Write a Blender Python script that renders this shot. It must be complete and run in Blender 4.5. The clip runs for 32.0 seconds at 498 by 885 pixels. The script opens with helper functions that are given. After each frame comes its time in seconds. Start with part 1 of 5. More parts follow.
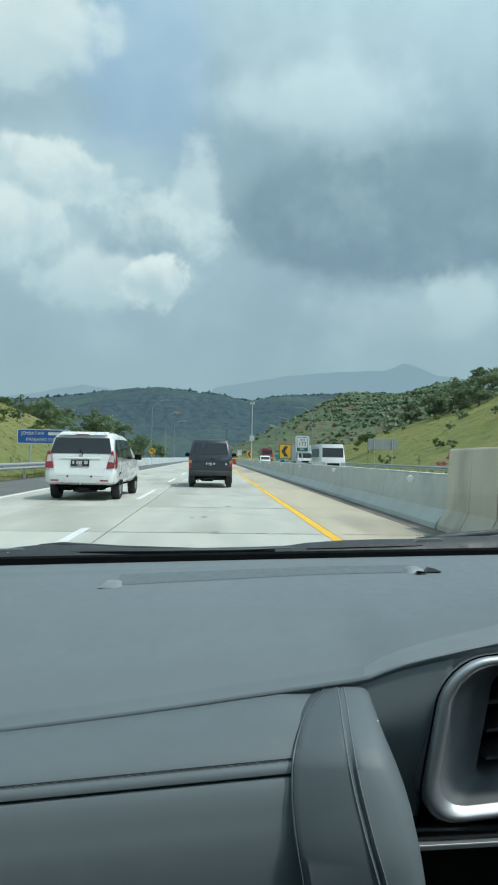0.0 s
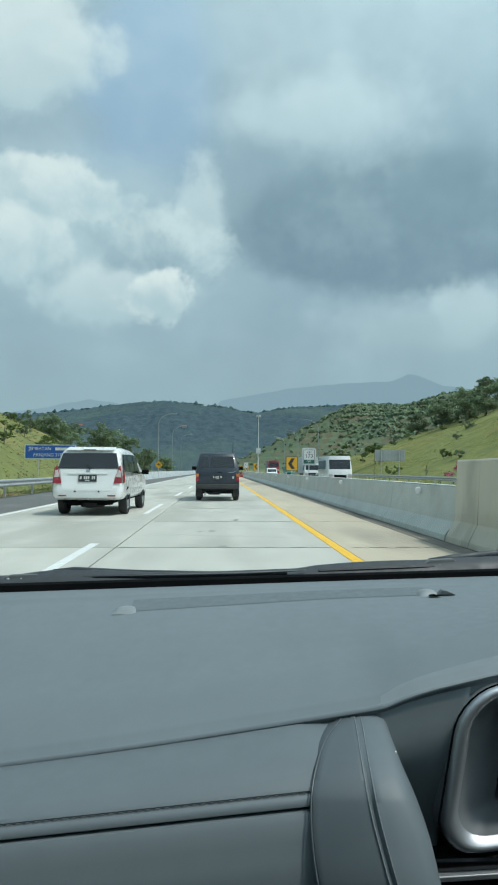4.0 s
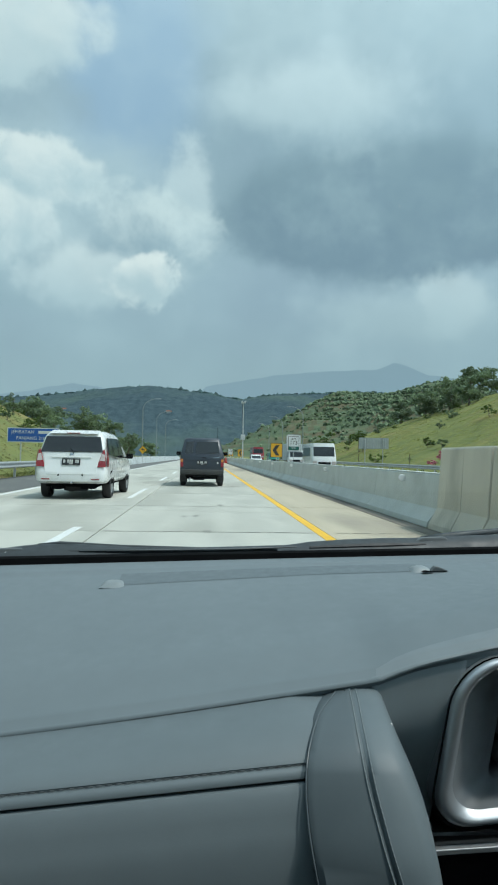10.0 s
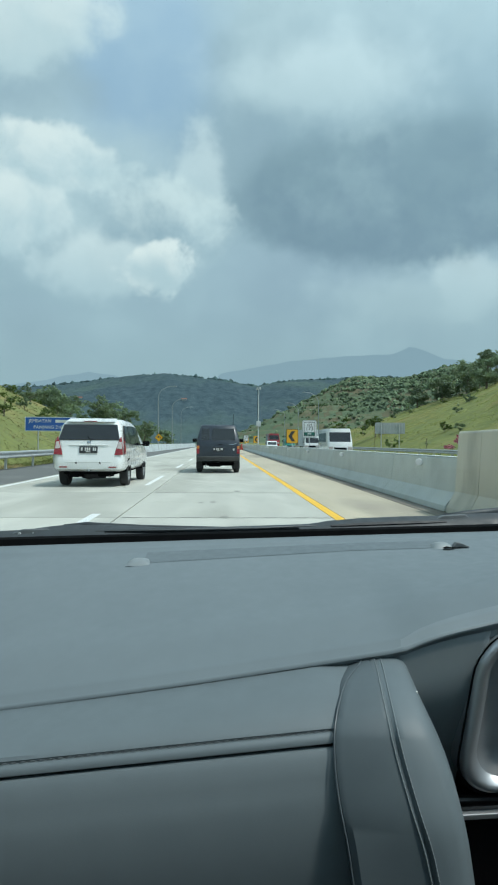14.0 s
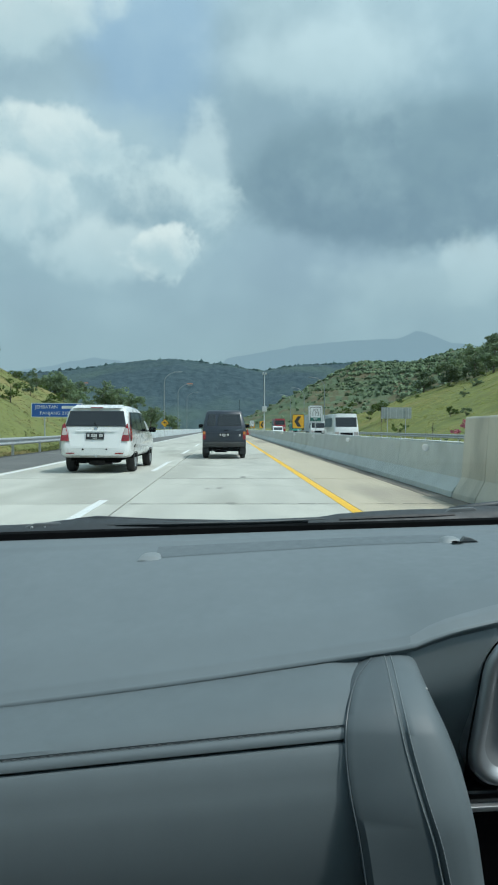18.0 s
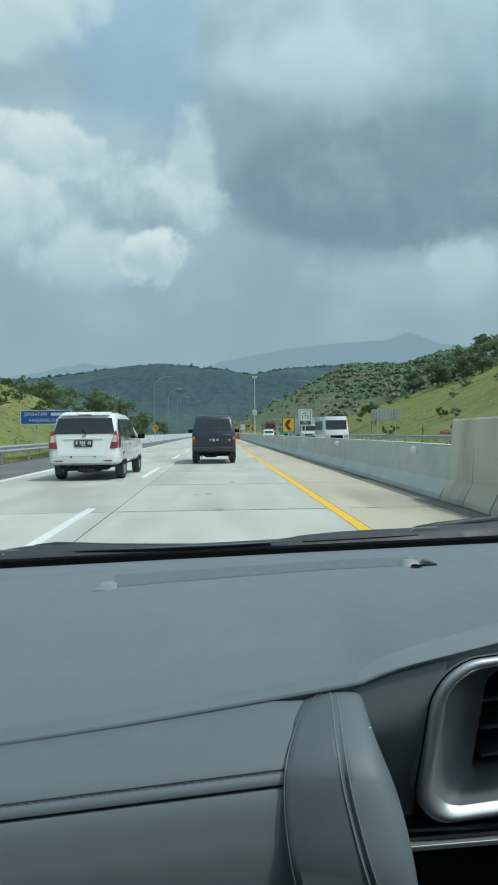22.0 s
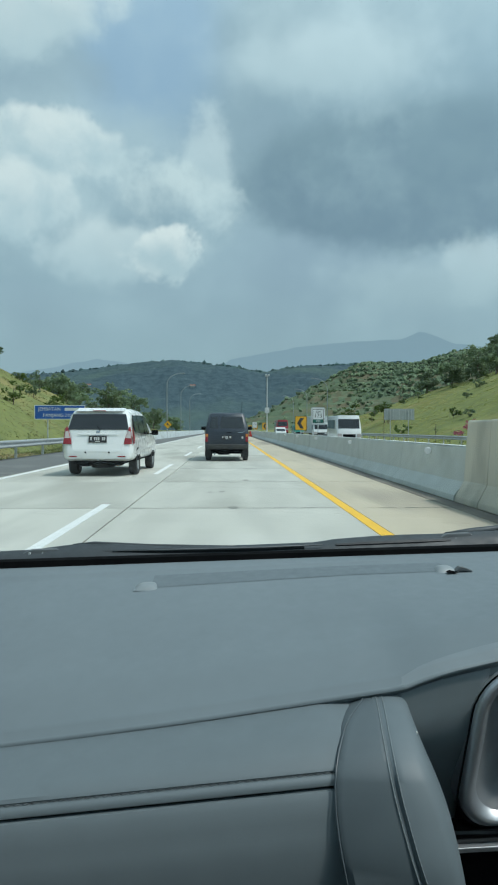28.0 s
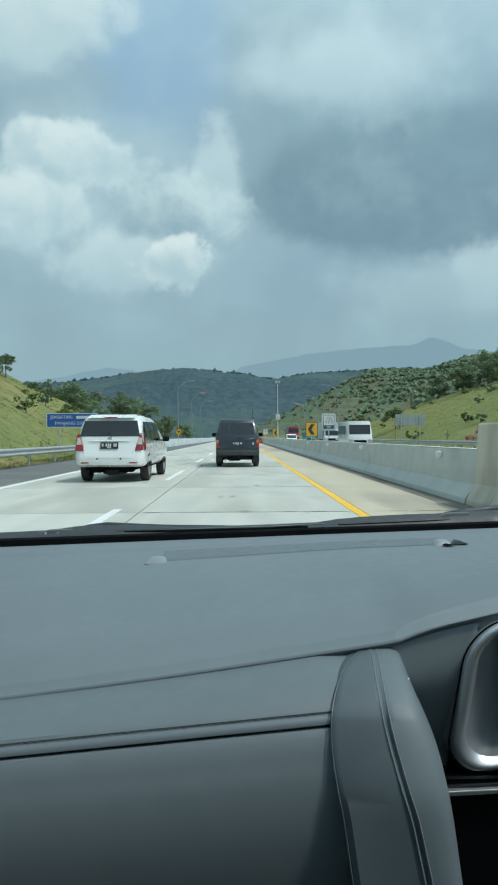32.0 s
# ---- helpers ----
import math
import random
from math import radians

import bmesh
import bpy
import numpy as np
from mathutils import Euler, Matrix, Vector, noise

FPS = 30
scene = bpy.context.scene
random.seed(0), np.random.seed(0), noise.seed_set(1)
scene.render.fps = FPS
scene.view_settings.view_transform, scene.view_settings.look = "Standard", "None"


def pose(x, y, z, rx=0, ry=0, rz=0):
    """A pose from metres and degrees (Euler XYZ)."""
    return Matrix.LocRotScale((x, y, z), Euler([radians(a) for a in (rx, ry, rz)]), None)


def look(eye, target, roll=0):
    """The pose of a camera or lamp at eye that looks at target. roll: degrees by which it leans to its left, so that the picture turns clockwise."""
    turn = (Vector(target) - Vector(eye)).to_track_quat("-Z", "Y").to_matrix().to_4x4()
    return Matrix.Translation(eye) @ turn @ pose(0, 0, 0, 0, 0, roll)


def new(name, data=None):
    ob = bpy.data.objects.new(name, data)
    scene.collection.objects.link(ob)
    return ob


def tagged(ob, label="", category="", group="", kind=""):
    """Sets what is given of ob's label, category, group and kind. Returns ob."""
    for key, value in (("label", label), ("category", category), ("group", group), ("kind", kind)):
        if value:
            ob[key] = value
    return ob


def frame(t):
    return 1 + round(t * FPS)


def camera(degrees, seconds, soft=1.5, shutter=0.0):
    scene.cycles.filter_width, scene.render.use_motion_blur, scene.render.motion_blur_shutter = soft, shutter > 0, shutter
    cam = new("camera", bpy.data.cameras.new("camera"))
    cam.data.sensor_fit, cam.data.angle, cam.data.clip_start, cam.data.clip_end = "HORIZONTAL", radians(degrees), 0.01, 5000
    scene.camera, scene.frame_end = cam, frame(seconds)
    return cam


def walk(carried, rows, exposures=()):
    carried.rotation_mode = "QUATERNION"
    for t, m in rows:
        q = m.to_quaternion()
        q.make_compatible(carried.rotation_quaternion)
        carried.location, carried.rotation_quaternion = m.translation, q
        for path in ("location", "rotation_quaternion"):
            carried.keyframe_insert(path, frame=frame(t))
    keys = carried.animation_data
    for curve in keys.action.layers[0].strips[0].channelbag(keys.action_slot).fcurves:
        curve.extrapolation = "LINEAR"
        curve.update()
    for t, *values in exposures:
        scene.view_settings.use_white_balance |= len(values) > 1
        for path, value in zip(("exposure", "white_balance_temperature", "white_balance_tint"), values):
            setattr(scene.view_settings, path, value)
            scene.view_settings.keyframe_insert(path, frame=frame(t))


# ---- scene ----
LENS = 42.0
cam = camera(LENS, 32.0, soft=2.0)

# Held in the hand above the seat of the car: the small sway of the hand, in metres and degrees.
ROWS = [
    (0, pose(0.0222, 0.0110, 1.1697, 91.322, -0.995, -3.116)),
    (0.5, pose(0.0155, 0.0133, 1.1606, 89.445, -0.524, -3.131)),
    (1, pose(0.0158, 0.0193, 1.1637, 88.401, -0.559, -3.052)),
    (1.5, pose(0.0079, 0.0264, 1.1757, 88.648, -0.196, -2.827)),
    (2, pose(0.0055, 0.0294, 1.1884, 90.135, -0.086, -2.822)),
    (2.5, pose(0.0126, 0.0254, 1.1896, 91.075, -0.499, -2.861)),
    (3, pose(0.0092, 0.0226, 1.1961, 92.400, -0.069, -2.680)),
    (3.5, pose(0.0137, 0.0125, 1.1900, 92.641, -0.370, -2.519)),
    (5.5, pose(0.0120, -0.0026, 1.1893, 91.213, 0.027, -2.588)),
    (6, pose(0.0074, -0.0029, 1.1881, 91.512, -0.179, -2.807)),
    (6.5, pose(0.0139, 0.0026, 1.1776, 91.202, -0.130, -2.753)),
    (7, pose(0.0178, 0.0131, 1.1786, 91.143, -0.513, -2.721)),
    (7.5, pose(0.0076, 0.0251, 1.1831, 90.712, -0.495, -2.715)),
    (8, pose(-0.0096, 0.0386, 1.1891, 90.835, -0.514, -2.962)),
    (8.5, pose(-0.0181, 0.0342, 1.1637, 89.643, 0.711, -3.100)),
    (9, pose(0.0001, 0.0357, 1.1690, 90.047, -1.278, -3.973)),
    (9.5, pose(-0.0043, 0.0251, 1.1483, 89.177, 0.140, -3.853)),
    (10, pose(0.0024, 0.0289, 1.1676, 91.239, -1.041, -3.916)),
    (10.5, pose(0.0073, 0.0171, 1.1428, 89.908, -0.875, -3.770)),
    (11, pose(-0.0095, 0.0232, 1.1517, 89.934, 0.481, -3.095)),
    (11.5, pose(-0.0068, 0.0231, 1.1542, 89.466, -0.171, -2.983)),
    (12, pose(-0.0123, 0.0254, 1.1659, 89.935, -0.108, -2.836)),
    (12.5, pose(-0.0223, 0.0272, 1.1734, 90.199, 0.372, -2.628)),
    (13, pose(-0.0192, 0.0128, 1.1505, 89.525, -0.448, -2.643)),
    (13.5, pose(-0.0221, 0.0142, 1.1547, 90.342, 0.080, -2.484)),
    (14, pose(-0.0082, 0.0174, 1.1558, 90.036, -0.389, -2.531)),
    (14.5, pose(-0.0101, 0.0259, 1.1605, 89.945, 0.213, -2.539)),
    (16.5, pose(0.0048, 0.0013, 1.1523, 89.429, 0.006, -2.608)),
    (17, pose(0.0139, 0.0037, 1.1550, 88.923, -0.784, -2.481)),
    (17.5, pose(-0.0020, 0.0080, 1.1619, 88.277, 0.155, -1.962)),
    (18, pose(-0.0147, 0.0105, 1.1728, 88.722, -0.195, -2.009)),
    (18.5, pose(-0.0379, 0.0020, 1.1701, 87.996, 0.260, -1.956)),
    (19, pose(-0.0407, 0.0080, 1.1921, 88.728, 0.549, -1.518)),
    (19.5, pose(-0.0072, 0.0045, 1.1898, 87.774, -0.284, -1.352)),
    (20, pose(0.0099, 0.0177, 1.2218, 89.634, 0.510, -2.113)),
    (20.5, pose(0.0307, 0.0228, 1.2241, 89.248, -0.169, -3.063)),
    (21, pose(0.0265, 0.0187, 1.2129, 89.250, 0.779, -3.353)),
    (21.5, pose(0.0323, 0.0177, 1.2034, 88.871, 0.376, -3.395)),
    (22, pose(0.0428, 0.0213, 1.2071, 89.036, 0.681, -2.795)),
    (22.5, pose(0.0518, 0.0214, 1.2223, 89.895, -0.438, -2.700)),
    (23, pose(0.0233, -0.0004, 1.2185, 90.503, 1.368, -2.099)),
    (23.5, pose(0.0232, -0.0145, 1.2168, 90.480, 0.047, -2.041)),
    (24, pose(0.0063, -0.0124, 1.2398, 91.469, 0.497, -1.628)),
    (24.5, pose(-0.0108, -0.0006, 1.2500, 92.252, 0.705, -1.162)),
    (25, pose(-0.0130, -0.0005, 1.2265, 92.011, 0.737, -0.936)),
    (25.5, pose(-0.0093, -0.0044, 1.2004, 90.869, 0.675, -0.974)),
    (26, pose(-0.0014, 0.0129, 1.2213, 90.925, 0.214, -1.250)),
    (26.5, pose(0.0041, 0.0230, 1.2299, 89.896, 0.651, -1.587)),
    (28.5, pose(-0.0117, 0.0012, 1.2074, 88.804, -0.251, -1.787)),
    (29, pose(-0.0343, 0.0032, 1.1928, 89.631, 1.244, -1.876)),
    (29.5, pose(-0.0094, 0.0152, 1.2096, 90.749, -0.502, -2.033)),
    (30, pose(0.0220, 0.0138, 1.2003, 90.350, 0.799, -1.763)),
    (30.5, pose(0.0723, 0.0101, 1.1914, 89.456, -0.978, -2.000)),
    (31, pose(0.0712, 0.0169, 1.2154, 90.329, 0.767, -2.326)),
    (31.5, pose(0.0466, -0.0091, 1.2101, 90.126, -0.208, -1.610)),
    (32, pose(0.0073, -0.0505, 1.1753, 89.455, 0.312, -0.790)),
]
walk(cam, ROWS, exposures=[(0.0, 0.19, 6280.0, 8.5), (3.0, 0.16, 6280.0, 8.5), (7.0, 0.12, 6250.0, 8.0), (11.0, 0.15, 6220.0, 7.0), (14.0, 0.18, 6200.0, 7.0), (18.0, 0.14, 6150.0, 7.0), (22.0, 0.07, 6180.0, 7.5), (25.0, -0.04, 6080.0, 7.0), (28.0, 0.06, 6150.0, 7.5), (30.5, 0.06, 6150.0, 7.2), (32.0, 0.13, 6150.0, 7.0)])

# ---------------------------------------------------------------- world, sun
SUN_AZ, SUN_EL = radians(108), radians(61)


def build_world():
    world = bpy.data.worlds.new("world")
    scene.world = world
    world.use_nodes = True
    nt = world.node_tree
    N, L = nt.nodes, nt.links
    N.clear()
    out = N.new("ShaderNodeOutputWorld")
    bg = N.new("ShaderNodeBackground")
    L.new(bg.outputs[0], out.inputs[0])
    co = N.new("ShaderNodeTexCoord").outputs["Generated"]

    def math_(op, a, b=None, c=None):
        n = N.new("ShaderNodeMath")
        n.operation = op
        for i, v in enumerate((a, b, c)):
            if v is None:
                continue
            if isinstance(v, (int, float)):
                n.inputs[i].default_value = v
            else:
                L.new(v, n.inputs[i])
        return n.outputs[0]

    def mix(f, a, b):
        n = N.new("ShaderNodeMix")
        n.data_type = "RGBA"
        for i, v in ((0, f), (6, a), (7, b)):
            if isinstance(v, tuple):
                n.inputs[i].default_value = (*v, 1)
            elif isinstance(v, (int, float)):
                n.inputs[i].default_value = v
            else:
                L.new(v, n.inputs[i])
        return n.outputs[2]

    def noise_(scale, detail=5, rough=0.55, dist=0.0, src=None):
        n = N.new("ShaderNodeTexNoise")
        n.inputs["Scale"].default_value = scale
        n.inputs["Detail"].default_value = detail
        n.inputs["Roughness"].default_value = rough
        n.inputs["Distortion"].default_value = dist
        L.new(src or co, n.inputs["Vector"])
        return n

    # the way's azimuth from straight ahead and its height, in degrees, ruffled a little
    sep = N.new("ShaderNodeSeparateXYZ")
    L.new(co, sep.inputs[0])
    az = math_("MULTIPLY", math_("ARCTAN2", sep.outputs[0], sep.outputs[1]), 57.2958)
    el = math_("MULTIPLY", math_("ARCSINE", sep.outputs[2]), 57.2958)
    big, mid = noise_(4.0, 4, 0.5), noise_(8.0, 11, 0.56)
    sb = N.new("ShaderNodeSeparateColor")
    L.new(big.outputs["Color"], sb.inputs[0])
    azw = math_("ADD", az, math_("MULTIPLY", math_("SUBTRACT", sb.outputs[0], 0.5), 5.0))
    elw = math_("ADD", el, math_("MULTIPLY", math_("SUBTRACT", sb.outputs[1], 0.5), 4.0))
    # billows: fine cauliflower heads, and the same field a little nearer the sun, for their lit and shaded sides
    up = N.new("ShaderNodeVectorMath")
    up.operation = "ADD"
    L.new(co, up.inputs[0])
    up.inputs[1].default_value = (0.010, 0.0, 0.022)
    heads, above = noise_(13.0, 12, 0.60, 0.3), noise_(13.0, 6, 0.5, 0.3, up.outputs[0])
    lit = math_("SUBTRACT", heads.outputs[0], above.outputs[0])

    def ranged(v, a, b, lo=0.0, hi=1.0, soft=True):
        m = N.new("ShaderNodeMapRange")
        m.interpolation_type = "SMOOTHSTEP" if soft else "LINEAR"
        L.new(v, m.inputs[0])
        for i, x in zip((1, 2, 3, 4), (a, b, lo, hi)):
            m.inputs[i].default_value = x
        return m.outputs[0]

    def mass(a, e, wa, we):
        """A rounded heap, 1 at its middle."""
        x = math_("DIVIDE", math_("SUBTRACT", azw, a), wa)
        y = math_("DIVIDE", math_("SUBTRACT", elw, e), we)
        return math_("EXPONENT", math_("MULTIPLY", math_("ADD", math_("MULTIPLY", x, x), math_("MULTIPLY", y, y)), -1.0)), y

    sky = N.new("ShaderNodeTexSky")
    sky.sky_type, sky.sun_disc = "NISHITA", False
    sky.sun_elevation, sky.sun_rotation = SUN_EL, SUN_AZ
    sky.air_density, sky.dust_density = 1.0, 2.0
    blue = N.new("ShaderNodeMix")
    blue.data_type, blue.blend_type = "RGBA", "MULTIPLY"
    blue.inputs[0].default_value = 1.0
    L.new(sky.outputs[0], blue.inputs[6])
    blue.inputs[7].default_value = (0.075, 0.075, 0.075, 1)
    # thin veil everywhere, then the banks of cloud, far ones first
    c = mix(ranged(big.outputs[0], 0.3, 0.62, 0.7, 0.96), blue.outputs[2], VEIL)
    for a, e, wa, we, edge, ragged, shade, bright, k in CLOUDS:
        f, y = mass(a, e, wa, we)
        src = heads if edge < 0.3 else mid
        f = math_("ADD", f, math_("MULTIPLY", math_("MULTIPLY", math_("SUBTRACT", src.outputs[0], 0.5), ragged), ranged(f, 0.0, 0.11)))
        f = ranged(f, 0.37 - edge / 2, 0.37 + edge / 2, 0.0, k)
        tone = ranged(math_("ADD", math_("MULTIPLY", y, 0.20), math_("MULTIPLY", lit, 0.8 if edge < 0.36 else 0.3)), -0.24, 0.24)
        c = mix(f, c, mix(tone, shade, bright))
    # wisps, and haze near the horizon
    c = mix(ranged(mid.outputs[0], 0.48, 0.75, 0.0, 0.22), c, PALE)
    c = mix(ranged(el, 17.0, 4.0, 0.0, 0.72), c, HAZE)
    vm = N.new("ShaderNodeVectorMath")
    vm.operation = "SCALE"
    L.new(c, vm.inputs[0])
    # glow round the unseen sun, added to brighten the dashboard's right side
    near = N.new("ShaderNodeVectorMath")
    near.operation = "DOT_PRODUCT"
    L.new(co, near.inputs[0])
    near.inputs[1].default_value = (math.sin(SUN_AZ) * math.cos(SUN_EL), math.cos(SUN_AZ) * math.cos(SUN_EL), math.sin(SUN_EL))
    aureole = math_("MULTIPLY", math_("POWER", math_("MAXIMUM", near.outputs["Value"], 0.0), 3.0), 1.5)
    L.new(math_("MULTIPLY", ranged(mid.outputs[0], 0.25, 0.75, 0.965, 1.035, False), math_("ADD", aureole, 1.0)), vm.inputs["Scale"])
    L.new(vm.outputs[0], bg.inputs[0])
    bg.inputs[1].default_value = 1.0


WHITE, PALE, GREY, DARK, BLUE = (0.70, 0.77, 0.745), (0.45, 0.575, 0.605), (0.285, 0.40, 0.455), (0.175, 0.265, 0.325), (0.28, 0.42, 0.55)
VEIL, HAZE, SLATE = (0.335, 0.455, 0.51), (0.30, 0.415, 0.445), (0.21, 0.31, 0.36)
# azimuth, height, half width, half height, width of the edge, raggedness, shaded colour, lit colour, strength
CLOUDS = [
    (12, 33, 18, 7, 0.9, 1.3, GREY, PALE, 0.9),
    (-6.5, 29.5, 5.5, 8, 0.6, 1.2, BLUE, (0.32, 0.46, 0.58), 0.85),
    (-12, 20, 12, 5.5, 0.8, 1.2, GREY, PALE, 0.8),
    (-18, 33, 6.4, 5.4, 0.40, 1.8, PALE, WHITE, 0.9),
    (14.5, 25.0, 15.5, 5.6, 0.7, 0.9, SLATE, (0.30, 0.42, 0.48), 0.85),
    (15.5, 20.6, 14.5, 5.6, 0.28, 0.45, DARK, SLATE, 0.9),
    (9.0, 29.4, 8, 2.6, 0.8, 1.4, PALE, (0.56, 0.68, 0.70), 0.75),
    (-1.6, 21.5, 2.2, 4.2, 0.5, 2.0, PALE, (0.58, 0.69, 0.70), 0.7),
    (-17, 16.5, 8, 4, 0.6, 1.5, GREY, PALE, 0.9),
    (-15.6, 22.6, 4.6, 2.4, 0.30, 2.2, PALE, WHITE, 0.85),
    (-18.6, 18.6, 4.2, 2.3, 0.34, 2.0, PALE, WHITE, 0.75),
    (-4.0, 19.0, 5.0, 2.8, 0.32, 1.9, GREY, (0.58, 0.69, 0.69), 0.85),
    (-8.6, 15.2, 4.8, 2.4, 0.45, 1.7, PALE, (0.60, 0.70, 0.70), 0.85),
    (-5.6, 14.7, 3.2, 2.3, 0.26, 1.5, PALE, WHITE, 0.95),
    (18.0, 12.2, 8.0, 2.2, 0.9, 1.8, (0.40, 0.52, 0.55), PALE, 0.6),
    (21.5, 13.4, 2.6, 2.2, 0.5, 2.6, PALE, (0.56, 0.67, 0.68), 0.55),
]
build_world()
sun = new("sun", bpy.data.lights.new("sun", "SUN"))
sun.data.energy, sun.data.angle, sun.data.color = 2.4, radians(4.5), (1.0, 0.95, 0.86)
sun.matrix_world = look((math.sin(SUN_AZ) * math.cos(SUN_EL) * 50, math.cos(SUN_AZ) * math.cos(SUN_EL) * 50, math.sin(SUN_EL) * 50), (0, 0, 0))

# ---------------------------------------------------------------- materials
def mat(name, c1, c2=None, scale=6.0, rough=0.6, metal=0.0, bump=0.0, bscale=80.0, detail=6, rand=0.0, c3=None, scale3=0.6, spec=0.5, rvar=0.1, stretch=(1, 1, 1), coat=0.0):
    """Two colours mixed by noise, a third by broader stains, fine relief, roughness that varies."""
    m = bpy.data.materials.new(name)
    m.use_nodes = True
    N, L = m.node_tree.nodes, m.node_tree.links
    b = N["Principled BSDF"]
    co = N.new("ShaderNodeTexCoord")
    mp = N.new("ShaderNodeMapping")
    mp.inputs["Scale"].default_value = stretch
    L.new(co.outputs["Object"], mp.inputs[0])
    info = N.new("ShaderNodeObjectInfo")
    off = N.new("ShaderNodeVectorMath")
    off.operation = "MULTIPLY_ADD"
    L.new(info.outputs["Random"], off.inputs[0])
    off.inputs[1].default_value = (37, 53, 71)
    L.new(mp.outputs[0], off.inputs[2])

    def nz(s, d=detail):
        n = N.new("ShaderNodeTexNoise")
        n.inputs["Scale"].default_value, n.inputs["Detail"].default_value = s, d
        L.new(off.outputs[0], n.inputs["Vector"])
        return n.outputs[0]

    def ramp(src, a, bb, lo=0.0, hi=1.0):
        r = N.new("ShaderNodeMapRange")
        L.new(src, r.inputs[0])
        for i, v in enumerate((a, bb, lo, hi)):
            r.inputs[i + 1].default_value = v
        return r.outputs[0]

    def mx(f, a, bb):
        n = N.new("ShaderNodeMix")
        n.data_type = "RGBA"
        L.new(f, n.inputs[0])
        for i, v in ((6, a), (7, bb)):
            if isinstance(v, tuple):
                n.inputs[i].default_value = (*v, 1)
            else:
                L.new(v, n.inputs[i])
        return n.outputs[2]

    col = mx(ramp(nz(scale), 0.32, 0.68), c1, c2 or tuple(v * 0.86 for v in c1))
    if c3:
        col = mx(ramp(nz(scale3, 4), 0.5, 0.68), col, c3)
    if rand:
        hs = N.new("ShaderNodeHueSaturation")
        L.new(ramp(info.outputs["Random"], 0, 1, 1 - rand, 1 + rand), hs.inputs["Value"])
        L.new(col, hs.inputs["Color"])
        col = hs.outputs[0]
    L.new(col, b.inputs["Base Color"])
    L.new(ramp(nz(scale * 2.3), 0.3, 0.7, max(0.02, rough - rvar), min(1, rough + rvar)), b.inputs["Roughness"])
    b.inputs["Metallic"].default_value = metal
    b.inputs["Specular IOR Level"].default_value = spec
    b.inputs["Coat Weight"].default_value = coat
    b.inputs["Coat Roughness"].default_value = 0.06
    if bump:
        bn = N.new("ShaderNodeBump")
        bn.inputs["Strength"].default_value = bump
        bn.inputs["Distance"].default_value = 0.4 / bscale
        L.new(nz(bscale, 4), bn.inputs["Height"])
        L.new(bn.outputs[0], b.inputs["Normal"])
    return m


def crowns(*args, spread=0.45, **kw):
    """Far trees joined in one mesh: each crown a little lighter or darker than its neighbour."""
    m = mat(*args, **kw)
    N, L = m.node_tree.nodes, m.node_tree.links
    b = N["Principled BSDF"]
    g, r, hs = N.new("ShaderNodeNewGeometry"), N.new("ShaderNodeMapRange"), N.new("ShaderNodeHueSaturation")
    L.new(g.outputs["Random Per Island"], r.inputs[0])
    r.inputs[3].default_value, r.inputs[4].default_value = 1 - spread, 1 + spread
    L.new(b.inputs["Base Color"].links[0].from_socket, hs.inputs["Color"])
    L.new(r.outputs[0], hs.inputs["Value"])
    L.new(hs.outputs[0], b.inputs["Base Color"])
    return m


def leafy(*args, through_light=0.45, **kw):
    """Foliage: a surface whose thin blades also pass light to their far side."""
    m = mat(*args, **kw)
    N, L = m.node_tree.nodes, m.node_tree.links
    b = N["Principled BSDF"]
    tr, mx = N.new("ShaderNodeBsdfTranslucent"), N.new("ShaderNodeMixShader")
    L.new(b.inputs["Base Color"].links[0].from_socket, tr.inputs[0])
    mx.inputs[0].default_value = through_light
    L.new(b.outputs[0], mx.inputs[1])
    L.new(tr.outputs[0], mx.inputs[2])
    L.new(mx.outputs[0], N["Material Output"].inputs[0])
    return m


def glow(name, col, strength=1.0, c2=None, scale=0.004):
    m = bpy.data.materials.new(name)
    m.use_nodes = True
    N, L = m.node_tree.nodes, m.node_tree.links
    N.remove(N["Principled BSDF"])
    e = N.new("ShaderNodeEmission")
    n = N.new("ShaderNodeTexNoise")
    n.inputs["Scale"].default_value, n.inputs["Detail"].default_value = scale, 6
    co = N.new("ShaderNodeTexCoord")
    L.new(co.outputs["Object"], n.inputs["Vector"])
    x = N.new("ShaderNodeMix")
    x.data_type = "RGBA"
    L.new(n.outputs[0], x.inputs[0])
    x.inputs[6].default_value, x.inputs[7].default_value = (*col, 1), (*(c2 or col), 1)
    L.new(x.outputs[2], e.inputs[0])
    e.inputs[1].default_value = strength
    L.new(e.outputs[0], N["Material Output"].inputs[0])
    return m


def pane_glass(name, tint=(1, 1, 1), gloss=0.06):
    """A thin sheet of glass: clear, with its mirror image growing towards grazing sight."""
    m = bpy.data.materials.new(name)
    m.use_nodes = True
    N, L = m.node_tree.nodes, m.node_tree.links
    N.remove(N["Principled BSDF"])
    tr, gl, mx, fr = N.new("ShaderNodeBsdfTransparent"), N.new("ShaderNodeBsdfGlossy"), N.new("ShaderNodeMixShader"), N.new("ShaderNodeFresnel")
    tr.inputs[0].default_value = (*tint, 1)
    gl.inputs["Roughness"].default_value = 0.02
    fr.inputs[0].default_value = 1.12
    L.new(fr.outputs[0], mx.inputs[0])
    L.new(tr.outputs[0], mx.inputs[1])
    L.new(gl.outputs[0], mx.inputs[2])
    L.new(mx.outputs[0], N["Material Output"].inputs[0])
    return m


